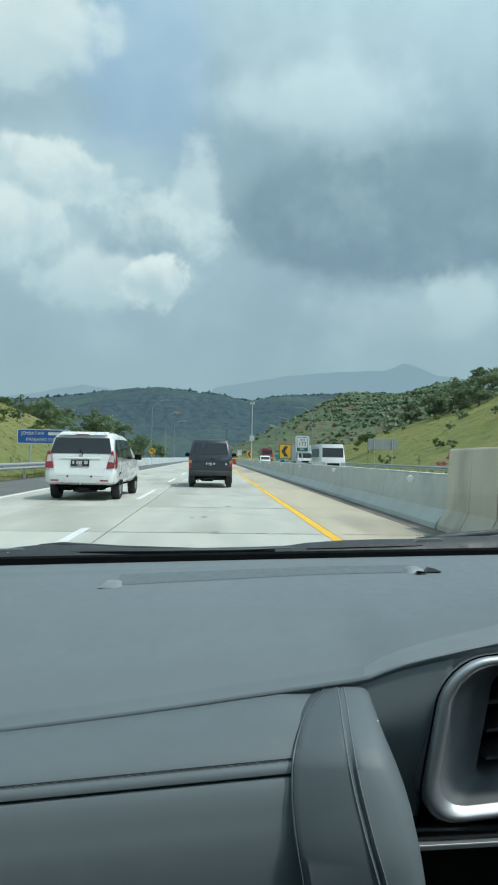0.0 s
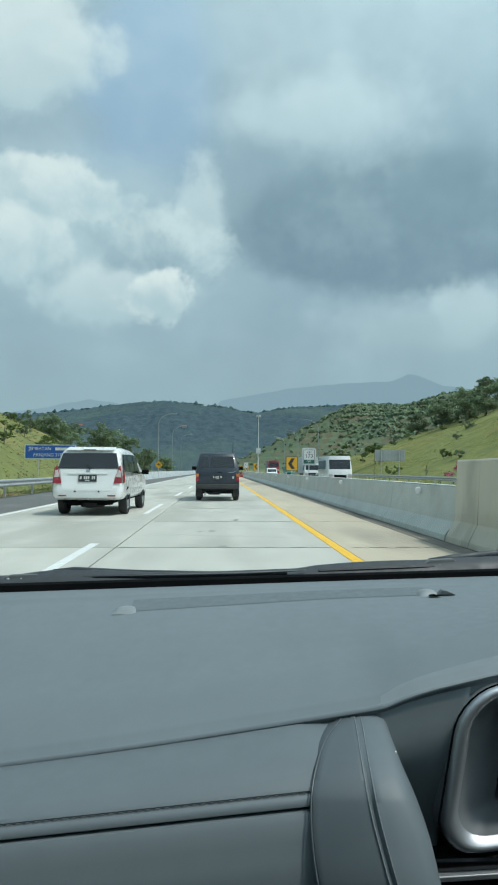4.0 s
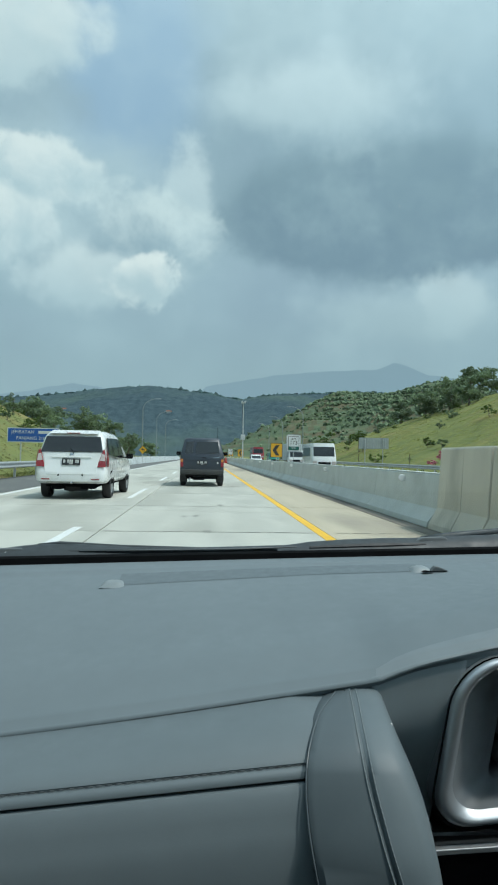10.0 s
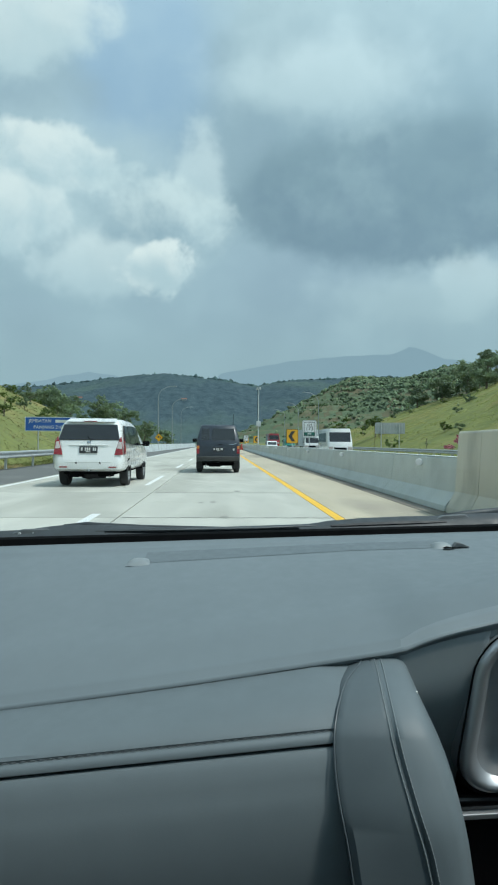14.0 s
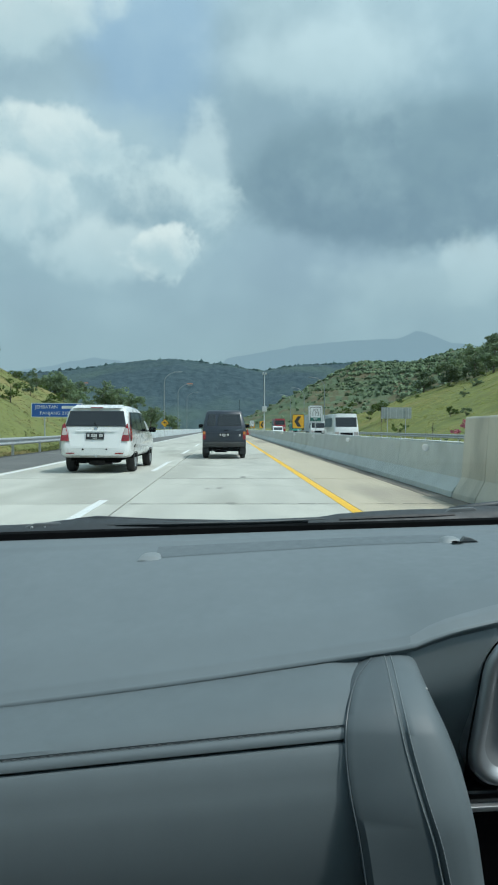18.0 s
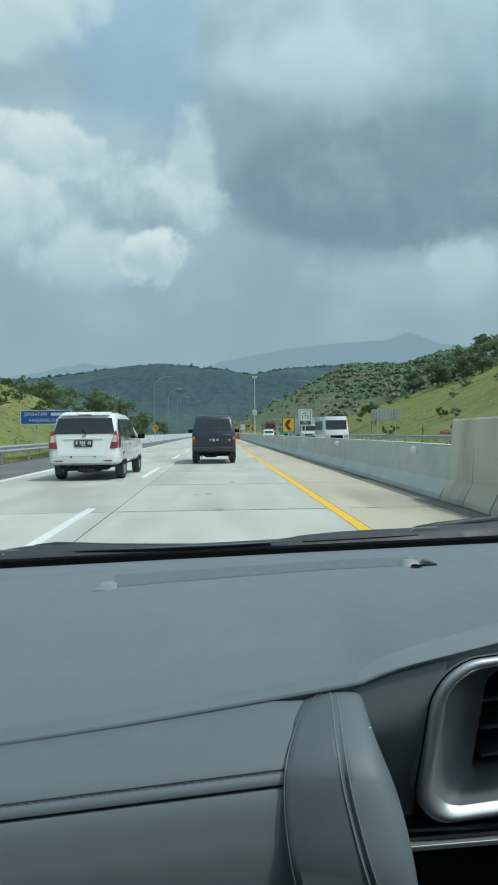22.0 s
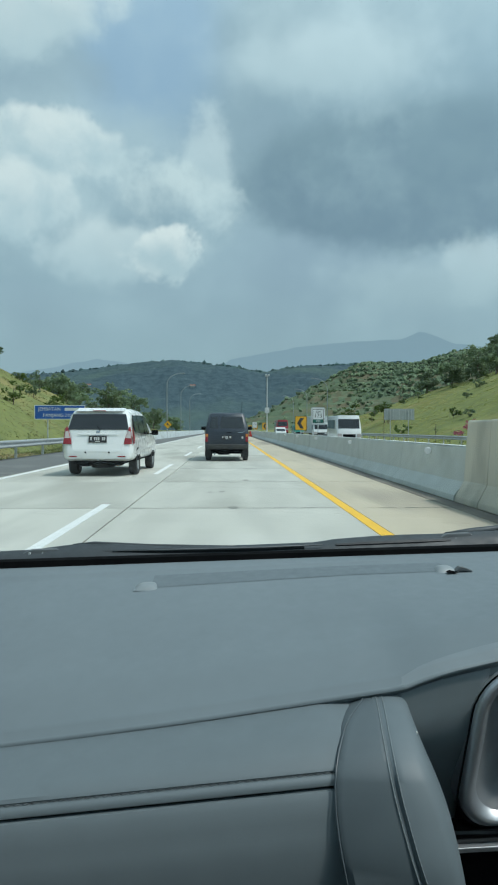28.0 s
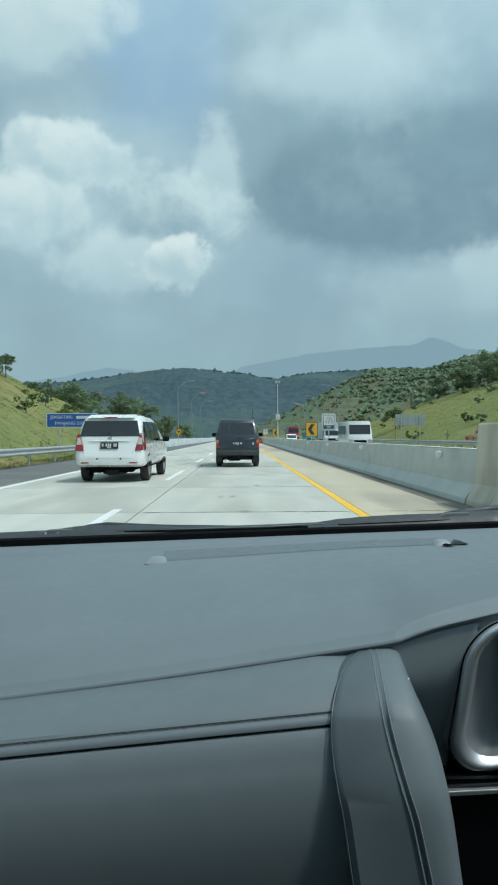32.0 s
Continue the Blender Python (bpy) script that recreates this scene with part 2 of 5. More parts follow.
M = dict(
    concrete=mat("concrete_slab", (0.53, 0.525, 0.465), (0.43, 0.425, 0.38), 1.6, 0.85, bump=0.25, bscale=60, rand=0.05, c3=(0.37, 0.365, 0.32), scale3=0.6, stretch=(1, 0.22, 1)),
    shoulder=mat("shoulder_concrete", (0.52, 0.46, 0.35), (0.44, 0.39, 0.30), 1.2, 0.9, bump=0.25, bscale=60, c3=(0.30, 0.27, 0.22), scale3=0.5, stretch=(1, 0.2, 1)),
    asphalt=mat("asphalt", (0.145, 0.148, 0.142), (0.105, 0.108, 0.105), 30, 0.85, bump=0.4, bscale=120, c3=(0.175, 0.175, 0.165), scale3=0.4),
    gutter=mat("gutter_dirt", (0.13, 0.12, 0.105), (0.22, 0.20, 0.165), 2.2, 0.95, bump=0.3, bscale=40, stretch=(1, 0.3, 1), c3=(0.09, 0.085, 0.075), scale3=1.0),
    stain=mat("oil_stain", (0.30, 0.295, 0.26), (0.22, 0.215, 0.19), 5, 0.7),
    joint=mat("joint_filler", (0.05, 0.05, 0.048), rough=0.9),
    yellow=mat("yellow_paint", (0.90, 0.53, 0.03), (0.82, 0.47, 0.035), 9, 0.6, bump=0.1),
    white_line=mat("white_road_paint", (0.78, 0.79, 0.77), (0.68, 0.69, 0.67), 7, 0.6, bump=0.1),
    barrier=mat("barrier_concrete", (0.55, 0.59, 0.585), (0.48, 0.52, 0.515), 2.0, 0.85, bump=0.15, bscale=70, rand=0.05, c3=(0.42, 0.45, 0.445), scale3=0.9),
    barrier_top=mat("barrier_top_concrete", (0.60, 0.64, 0.63), (0.52, 0.56, 0.55), 3, 0.8, bump=0.15),
    parapet=mat("white_parapet_concrete", (0.62, 0.67, 0.68), (0.52, 0.57, 0.58), 2, 0.8, bump=0.15, c3=(0.40, 0.43, 0.43)),
    old_concrete=mat("stained_concrete", (0.57, 0.55, 0.48), (0.47, 0.455, 0.40), 2.5, 0.9, bump=0.3, bscale=50, rand=0.1, c3=(0.35, 0.34, 0.30), scale3=1.2, stretch=(1, 1, 0.35)),
    galv=mat("galvanised_steel", (0.58, 0.60, 0.61), (0.46, 0.48, 0.50), 5, 0.5, 0.6, bump=0.05),
    grass_ground=mat("grassy_ground", (0.21, 0.225, 0.074), (0.14, 0.165, 0.058), 0.5, 0.95, bump=0.6, bscale=5, c3=(0.25, 0.215, 0.085), scale3=0.09, spec=0.15),
    terrace=mat("terraced_field", (0.125, 0.165, 0.092), (0.08, 0.118, 0.072), 0.09, 0.95, bump=0.6, bscale=1.2, c3=(0.145, 0.135, 0.08), scale3=0.035, spec=0.2, stretch=(0.3, 1, 5)),
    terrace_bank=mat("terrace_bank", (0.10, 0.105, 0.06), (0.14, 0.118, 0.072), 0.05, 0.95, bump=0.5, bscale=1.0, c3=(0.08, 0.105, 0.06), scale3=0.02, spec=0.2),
    # Forest green turned blue-grey: distance haze is put into the colour.
    ridge=mat("hazy_wooded_slope", (0.070, 0.105, 0.120), (0.040, 0.067, 0.082), 0.11, 0.95, bump=1.0, bscale=0.30, c3=(0.075, 0.112, 0.105), scale3=0.007, spec=0.1),
    grass=leafy("grass_blades", (0.165, 0.18, 0.06), (0.12, 0.142, 0.05), 0.5, 0.8, c3=(0.34, 0.28, 0.14), scale3=0.12, spec=0.2),
    # Lusher green, and sunlight on the slope put into its lighter colour.
    lush_lit_grass=leafy("lush_grass_blades", (0.30, 0.325, 0.10), (0.235, 0.268, 0.08), 0.5, 0.8, c3=(0.36, 0.33, 0.135), scale3=0.12, spec=0.2),
    # Leaf green raised well above its own tone, with haze painted in.
    leaf=leafy("leaves", (0.215, 0.28, 0.155), (0.145, 0.205, 0.12), 0.9, 0.7, rand=0.25, c3=(0.15, 0.20, 0.08), scale3=0.5, spec=0.25),
    leaf_light=leafy("light_leaves", (0.13, 0.19, 0.045), (0.09, 0.14, 0.035), 0.9, 0.7, rand=0.2, spec=0.25),
    # Far crowns carry the haze in their bluish colour too.
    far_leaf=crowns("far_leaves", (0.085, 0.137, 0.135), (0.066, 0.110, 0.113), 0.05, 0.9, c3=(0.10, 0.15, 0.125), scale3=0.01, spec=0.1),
    # Scrub lightened to paint in the haze over the hillside.
    scrub=crowns("hillside_scrub", (0.155, 0.20, 0.112), (0.115, 0.157, 0.098), 0.05, 0.9, c3=(0.10, 0.14, 0.07), scale3=0.02, spec=0.1),
    bark=mat("bark", (0.16, 0.13, 0.10), (0.10, 0.085, 0.065), 4, 0.9, bump=0.5, bscale=20),
    flower=mat("pink_blossom", (0.55, 0.16, 0.24), (0.45, 0.10, 0.18), 3, 0.7),
    leather=mat("grey_leather", (0.124, 0.153, 0.165), (0.117, 0.145, 0.157), 30, 0.50, bump=0.08, bscale=700, rvar=0.05, spec=0.5),
    dash_skin=mat("dashboard_skin", (0.158, 0.193, 0.209), (0.150, 0.184, 0.200), 25, 0.62, spec=0.25, bump=0.012, bscale=900, rvar=0.06, c3=(0.166, 0.202, 0.218), scale3=1.6),
    # The crest's sheen, with some dust, is put into this paler colour.
    crest_sheen_skin=mat("dusty_sheen_skin", (0.176, 0.211, 0.226), (0.164, 0.198, 0.213), 18, 0.6, bump=0.02, bscale=800, c3=(0.175, 0.208, 0.222), scale3=4.0),
    # Same leather as the bolster, darkened to put the cheek's shade into colour.
    shaded_leather=mat("shaded_smooth_leather", (0.086, 0.108, 0.118), (0.079, 0.100, 0.110), 30, 0.46, spec=0.4, bump=0.06, bscale=700, rvar=0.05),
    bolster_leather=mat("bolster_leather", (0.122, 0.152, 0.165), (0.114, 0.143, 0.156), 30, 0.52, spec=0.35, bump=0.08, bscale=700, rvar=0.04),
    hood_skin=mat("dark_hood_skin", (0.175, 0.208, 0.220), (0.165, 0.197, 0.209), 30, 0.46, spec=0.4, bump=0.06, bscale=600),
    mount_skin=mat("mount_skin", (0.23, 0.265, 0.275), (0.20, 0.235, 0.245), 30, 0.5, bump=0.08, bscale=600),
    thread=mat("dark_thread", (0.085, 0.103, 0.11), rough=0.7),
    pale_thread=mat("grey_thread", (0.17, 0.20, 0.21), rough=0.7),
    black=mat("black_plastic", (0.005, 0.0056, 0.006), (0.0035, 0.004, 0.0045), 20, 0.9, spec=0.05, bump=0.1, bscale=300),
    cowl_plastic=mat("grey_cowl_plastic", (0.040, 0.049, 0.054), (0.033, 0.041, 0.046), 25, 0.58, bump=0.1, bscale=300),
    bracket_grey=mat("weathered_grey_plastic", (0.115, 0.13, 0.135), (0.095, 0.108, 0.113), 30, 0.6, bump=0.1, bscale=300),
    defrost_skin=mat("defroster_cover_skin", (0.132, 0.162, 0.176), (0.124, 0.153, 0.167), 25, 0.6, spec=0.25, bump=0.02, bscale=700),
    blade_rubber=mat("blade_rubber", (0.026, 0.031, 0.034), (0.020, 0.025, 0.028), 25, 0.6, bump=0.1, bscale=300),
    vane_grey=mat("vane_plastic", (0.05, 0.055, 0.058), (0.04, 0.045, 0.048), 30, 0.4),
    duct_grey=mat("dark_satin_duct", (0.30, 0.325, 0.34), (0.27, 0.295, 0.31), 30, 0.34, 0.6, rvar=0.05),
    gloss_black=mat("glossy_black_trim", (0.006, 0.006, 0.007), rough=0.15, coat=0.5),
    satin=mat("satin_silver", (0.48, 0.51, 0.53), (0.45, 0.48, 0.50), 40, 0.46, 0.85, rvar=0.03),
    rubber=mat("tyre_rubber", (0.022, 0.022, 0.023), (0.03, 0.03, 0.03), 8, 0.8, bump=0.3, bscale=60),
    alloy=mat("alloy", (0.5, 0.51, 0.52), (0.4, 0.41, 0.42), 10, 0.35, 0.85),
    white_car=mat("white_car_paint", (0.80, 0.81, 0.80), (0.77, 0.78, 0.77), 3, 0.3, coat=0.7),
    van_paint=mat("dark_blue_grey_paint", (0.022, 0.031, 0.047), (0.019, 0.027, 0.041), 3, 0.4, coat=0.3, c3=(0.028, 0.036, 0.050), scale3=1.5),
    dark_glass=mat("tinted_glass", (0.012, 0.014, 0.016), rough=0.08, coat=0.6, rvar=0.02),
    red_lens=mat("red_lens", (0.32, 0.012, 0.018), (0.25, 0.01, 0.015), 12, 0.2, coat=0.8),
    clear_lens=mat("clear_lens", (0.62, 0.56, 0.54), (0.5, 0.42, 0.4), 14, 0.2, coat=0.8),
    amber_lens=mat("amber_lens", (0.6, 0.2, 0.03), rough=0.2, coat=0.8),
    chrome=mat("chrome", (0.7, 0.71, 0.72), rough=0.15, metal=1.0),
    plate=mat("black_plate", (0.02, 0.021, 0.022), rough=0.5),
    plate_mark=mat("plate_marks", (0.6, 0.6, 0.58), rough=0.6),
    lamp_post=mat("grey_painted_pole", (0.30, 0.33, 0.34), (0.25, 0.28, 0.29), 3, 0.55, 0.3),
    white_post=mat("white_painted_pole", (0.62, 0.64, 0.64), (0.5, 0.52, 0.52), 4, 0.55),
    sign_blue=mat("blue_sign_face", (0.015, 0.10, 0.42), (0.012, 0.09, 0.38), 3, 0.45),
    sign_white=mat("white_sign_face", (0.75, 0.76, 0.76), (0.66, 0.67, 0.67), 2, 0.5),
    sign_yellow=mat("yellow_sign_face", (0.80, 0.42, 0.02), (0.74, 0.38, 0.02), 3, 0.45),
    sign_green=mat("green_sign_face", (0.01, 0.13, 0.10), rough=0.45),
    sign_back=mat("sign_back", (0.42, 0.45, 0.46), (0.35, 0.38, 0.39), 2, 0.6, 0.3),
    red_plastic=mat("red_plastic", (0.62, 0.07, 0.045), (0.52, 0.055, 0.035), 4, 0.5, rand=0.05),
    stripe_black=mat("black_stripe_paint", (0.03, 0.03, 0.03), (0.05, 0.05, 0.045), 4, 0.7),
    stripe_yellow=mat("yellow_stripe_paint", (0.62, 0.45, 0.04), (0.5, 0.36, 0.05), 4, 0.7),
    # Unseen roof lining, kept pale to bounce light onto the dashboard panel.
    headliner=mat("headliner_cloth", (0.62, 0.63, 0.62), rough=0.95),
    own_paint=mat("grey_car_paint", (0.2, 0.21, 0.22), rough=0.35, coat=0.6),
    side_glass=pane_glass("dimming_side_glass", (0.55, 0.58, 0.58)),
    windscreen=pane_glass("windscreen_glass", (0.93, 0.97, 0.97)),
    # Distance haze is put into the colour: mountains glow pale blue, unlit.
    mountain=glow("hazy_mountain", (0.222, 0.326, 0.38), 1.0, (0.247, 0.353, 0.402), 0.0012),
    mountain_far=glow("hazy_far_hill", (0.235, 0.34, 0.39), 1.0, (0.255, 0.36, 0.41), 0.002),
    roof_tile=mat("roof_tiles", (0.30, 0.13, 0.08), (0.24, 0.10, 0.06), 1, 0.9),
    flag=mat("green_van_paint", (0.04, 0.30, 0.24), rough=0.35, coat=0.6),
    bus_red=mat("red_coach_paint", (0.35, 0.02, 0.03), rough=0.3, coat=0.6),
)


# ---------------------------------------------------------------- mesh helpers
def obj(name, bm, material, parent=None, label="", smooth=False):
    me = bpy.data.meshes.new(name)
    bm.normal_update()
    bm.to_mesh(me)
    bm.free()
    if smooth:
        me.polygons.foreach_set("use_smooth", [True] * len(me.polygons))
        if smooth == "auto":
            me.set_sharp_from_angle(angle=radians(38))
    for one in material if isinstance(material, (list, tuple)) else [material]:
        me.materials.append(one)
    ob = new(name, me)
    if parent:
        ob.parent = parent
    if label:
        tagged(ob, label)
    return ob


part = obj


def thing(name, label, category, at=(0, 0, 0), rz=0.0, group="", kind=""):
    e = new(name)
    e.empty_display_size = 0.2
    e.matrix_world = pose(*at, 0, 0, rz)
    return tagged(e, label, category, group, kind)


def box(bm, x0, x1, y0, y1, z0, z1, bevel=0.0, seg=2):
    vs = [bm.verts.new((x, y, z)) for z in (z0, z1) for y in (y0, y1) for x in (x0, x1)]
    fs = [bm.faces.new([vs[i] for i in q]) for q in ((0, 2, 3, 1), (4, 5, 7, 6), (0, 1, 5, 4), (2, 6, 7, 3), (0, 4, 6, 2), (1, 3, 7, 5))]
    if bevel:
        es = list({e for f in fs for e in f.edges})
        bmesh.ops.bevel(bm, geom=es, offset=bevel, segments=seg, affect="EDGES", profile=0.5)
    return bm


def boxes(*specs, bevel=0.0):
    bm = bmesh.new()
    for s in specs:
        box(bm, *s, bevel=bevel)
    return bm


def lathe(prof, n=20, axis="z"):
    """Turns (radius, height) pairs round an axis."""
    bm = bmesh.new()
    rings = []
    for r, h in prof:
        ring = []
        for i in range(n):
            a = 2 * math.pi * i / n
            p = (r * math.cos(a), r * math.sin(a), h)
            if axis == "x":
                p = (h, r * math.cos(a), r * math.sin(a))
            elif axis == "y":
                p = (r * math.cos(a), h, r * math.sin(a))
            ring.append(bm.verts.new(p))
        rings.append(ring)
    for a, b in zip(rings, rings[1:]):
        for i in range(n):
            bm.faces.new((a[i], a[(i + 1) % n], b[(i + 1) % n], b[i]))
    for ring in (rings[0], rings[-1]):
        if (ring[0].co - ring[n // 2].co).length > 1e-5:
            bm.faces.new(ring)
    bmesh.ops.recalc_face_normals(bm, faces=bm.faces)
    return bm


def tube(points, radius, n=8, bm=None, taper=None):
    """A round bar along points; radius may be a number or one for each point."""
    bm = bm or bmesh.new()
    pts = [Vector(p) for p in points]
    rad = radius if isinstance(radius, (list, tuple)) else [radius] * len(pts)
    rings = []
    for i, p in enumerate(pts):
        d = (pts[min(i + 1, len(pts) - 1)] - pts[max(i - 1, 0)]).normalized()
        side = d.cross(Vector((0.31, 0.17, 0.93)))
        if side.length < 1e-3:
            side = d.cross(Vector((1, 0, 0)))
        side.normalize()
        up = side.cross(d)
        rings.append([bm.verts.new(p + rad[i] * (math.cos(a) * side + math.sin(a) * up)) for a in (2 * math.pi * k / n for k in range(n))])
    for a, b in zip(rings, rings[1:]):
        for i in range(n):
            bm.faces.new((a[i], a[(i + 1) % n], b[(i + 1) % n], b[i]))
    bm.faces.new(rings[0][::-1])
    bm.faces.new(rings[-1])
    return bm


def sheet(fn, us, vs, bm=None, thick=None):
    """A grid of fn(u, v) points; thick: a vector by which a second skin and a rim are set off."""
    bm = bm or bmesh.new()
    g = [[bm.verts.new(fn(u, v)) for u in us] for v in vs]
    for r0, r1 in zip(g, g[1:]):
        for i in range(len(us) - 1):
            bm.faces.new((r0[i], r0[i + 1], r1[i + 1], r1[i]))
    if thick is not None:
        t = Vector(thick)
        h = [[bm.verts.new(p.co + t) for p in r] for r in g]
        for r0, r1 in zip(h, h[1:]):
            for i in range(len(us) - 1):
                bm.faces.new((r0[i + 1], r0[i], r1[i], r1[i + 1]))
        rim = lambda a, b: [bm.faces.new((a[i + 1], a[i], b[i], b[i + 1])) for i in range(len(a) - 1)]
        rim(g[0], h[0])
        rim(g[-1][::-1], h[-1][::-1])
        rim([r[0] for r in g][::-1], [r[0] for r in h][::-1])
        rim([r[-1] for r in g], [r[-1] for r in h])
    return bm


def prism(poly, axis, a, b, bm=None, bevel=0.0):
    """A polygon of pairs drawn out along an axis from a to b."""
    bm = bm or bmesh.new()
    put = {"x": lambda p, h: (h, p[0], p[1]), "y": lambda p, h: (p[0], h, p[1]), "z": lambda p, h: (p[0], p[1], h)}[axis]
    lo, hi = [bm.verts.new(put(p, a)) for p in poly], [bm.verts.new(put(p, b)) for p in poly]
    n = len(poly)
    fs = [bm.faces.new(lo[::-1]), bm.faces.new(hi)] + [bm.faces.new((lo[i], lo[(i + 1) % n], hi[(i + 1) % n], hi[i])) for i in range(n)]
    bmesh.ops.recalc_face_normals(bm, faces=fs)
    if bevel:
        bmesh.ops.bevel(bm, geom=list({e for f in fs for e in f.edges}), offset=bevel, segments=2, affect="EDGES", profile=0.5)
    return bm


def smooth01(a, b, x):
    t = min(1.0, max(0.0, (x - a) / (b - a)))
    return t * t * (3 - 2 * t)


def lerp_table(x, table):
    """Straight-line reading of a short table of (x, value)."""
    if x <= table[0][0]:
        return table[0][1]
    for (a, va), (b, vb) in zip(table, table[1:]):
        if x <= b:
            return va + (vb - va) * (x - a) / (b - a)
    return table[-1][1]


rng = random.Random(7)

# ---------------------------------------------------------------- the lie of the land and the road
EDGE_L, LANE, SEAM, YELLOW, BAR = -5.55, -1.98, -1.57, 1.82, 3.82


def bend(y):
    """How far the road's line has swung to the left at y."""
    return 0.0 if y < 170 else -((y - 170) ** 2) / 1500.0


def ramp(a, b, x):
    """An even slope with a rounded foot and crest."""
    t = (x - a) / (b - a)
    return 0.0 if t <= 0 else 1.0 if t >= 1.12 else min(t * t / 0.24, t - 0.06) if t < 0.9 else 0.84 + 0.16 * math.sin((t - 0.9) / 0.22 * math.pi / 2)


def land(x, y):
    u = x - bend(min(y, 600))
    z = -0.07
    n1 = noise.noise((x * 0.03, y * 0.03, 0.3))
    n2 = noise.noise((x * 0.11, y * 0.11, 5.3))
    left = ramp(11, 42, -u) * (15.5 * (1 - smooth01(55, 235, y)) + 0.6)
    right = ramp(19.5, 58, u) * (16.0 * (1 - 0.96 * smooth01(105, 330, y)) + 0.3)
    z += (left + right) * (1 + 0.22 * n1 + 0.06 * n2)
    if u < -12 or u > 21:
        z += 0.25 * n2 + 0.07 * noise.noise((x * 0.45, y * 0.3, 8.0))
    return z


def ground():
    ys = [-300, -120, -60, -30] + [-20 + 2 * i for i in range(116)] + [216 + 6 * i for i in range(40)] + [470, 560, 700, 900, 1300, 2000, 3200, 4600]
    xs = [-4600, -2500, -1200, -600, -300, -160, -100, -80] + [-66 + 1.5 * i for i in range(98)] + [84, 95, 120, 170, 300, 600, 1200, 2500, 4600]

    def at(u, v):
        x = u + bend(min(v, 600)) if abs(u) < 100 else u
        z = land(x, v) if v < 420 else -0.07
        if v >= 420:
            z = -0.4
        return (x, v, z)
    g = obj("ground", sheet(at, xs, ys), M["grass_ground"], smooth=True)
    tagged(g, "grassy ground with dry and green patches beside the road", "ground", kind="structure")


ground()


def strip(u0, u1, y0, y1, z, step=10.0, thick=None):
    n = max(1, round((y1 - y0) / step))
    return sheet(lambda u, v: (u + bend(v), v, z), [u0, u1], [y0 + (y1 - y0) * i / n for i in range(n + 1)], thick=thick)


ROAD_END = 420.0
road = obj("road", strip(-9.2, 3.80, -30, ROAD_END, -0.03, thick=(0, 0, -0.04)), M["joint"])
tagged(road, "straight toll road of pale concrete slabs with painted lines", "road", kind="structure")
part("shoulder", strip(-8.6, EDGE_L - 0.2, -30, ROAD_END, 0.0, thick=(0, 0, -0.03)), M["asphalt"], road, "dark asphalt shoulder")
part("inner_shoulder", strip(YELLOW + 0.1, BAR - 0.03, -30, ROAD_END, 0.0, thick=(0, 0, -0.03)), M["shoulder"], road, "sandy stained concrete strip by the barrier")
part("asphalt_surface", strip(EDGE_L - 0.195, YELLOW + 0.095, 150, ROAD_END, 0.0, thick=(0, 0, -0.03)), M["asphalt"], road, "grey asphalt further on")
part("edge_line", strip(EDGE_L - 0.08, EDGE_L + 0.08, -30, ROAD_END, 0.006, thick=(0, 0, -0.004)), M["white_line"], road, "solid white edge line")
part("yellow_line", strip(YELLOW - 0.08, YELLOW + 0.08, -30, ROAD_END, 0.006, thick=(0, 0, -0.004)), M["yellow"], road, "solid yellow edge line")
# Dirt strip that also stands for the barrier's shadow, painted dark.
part("gutter_dirt", strip(BAR - 0.34, BAR - 0.035, -30, 200, 0.006, thick=(0, 0, -0.004)), M["gutter"], road, "dark dirt and painted shadow along the foot of the barrier")
for k in range(-1, 22):
    part("lane_dash", strip(LANE - 0.07, LANE + 0.07, 9.0 + 12 * k - 3.5, 9.0 + 12 * k + 1.5, 0.006, thick=(0, 0, -0.004)), M["white_line"], road)


def road_stains():
    """Oil and rubber marks lying on the slabs."""
    rnd = random.Random(41)
    for k in range(14):
        cx, cy, r = rnd.uniform(-4.8, 1.4), rnd.uniform(9, 42), rnd.uniform(0.03, 0.075)
        bm = bmesh.new()
        n = 18
        vs = [bm.verts.new((cx + r * 1.1 * math.cos(a) * w, cy + r * 3.0 * math.sin(a) * w, 0.0045)) for a, w in ((6.2832 * i / n, rnd.uniform(0.6, 1.15)) for i in range(n))]
        bm.faces.new(vs)
        part("oil_stain", bm, M["stain"], road, "dark oil stain")


def slabs():
    """Concrete slabs in two lanes with open joints between them."""
    for lane, (a, b) in enumerate(((EDGE_L - 0.19, SEAM - 0.012), (SEAM + 0.012, YELLOW + 0.09))):
        y = -20.0
        while y < 150:
            bm = bmesh.new()
            box(bm, a, b, y + 0.012, y + 4.988, -0.03, 0.0)
            part("slab", bm, M["concrete"], road)
            y += 5.0


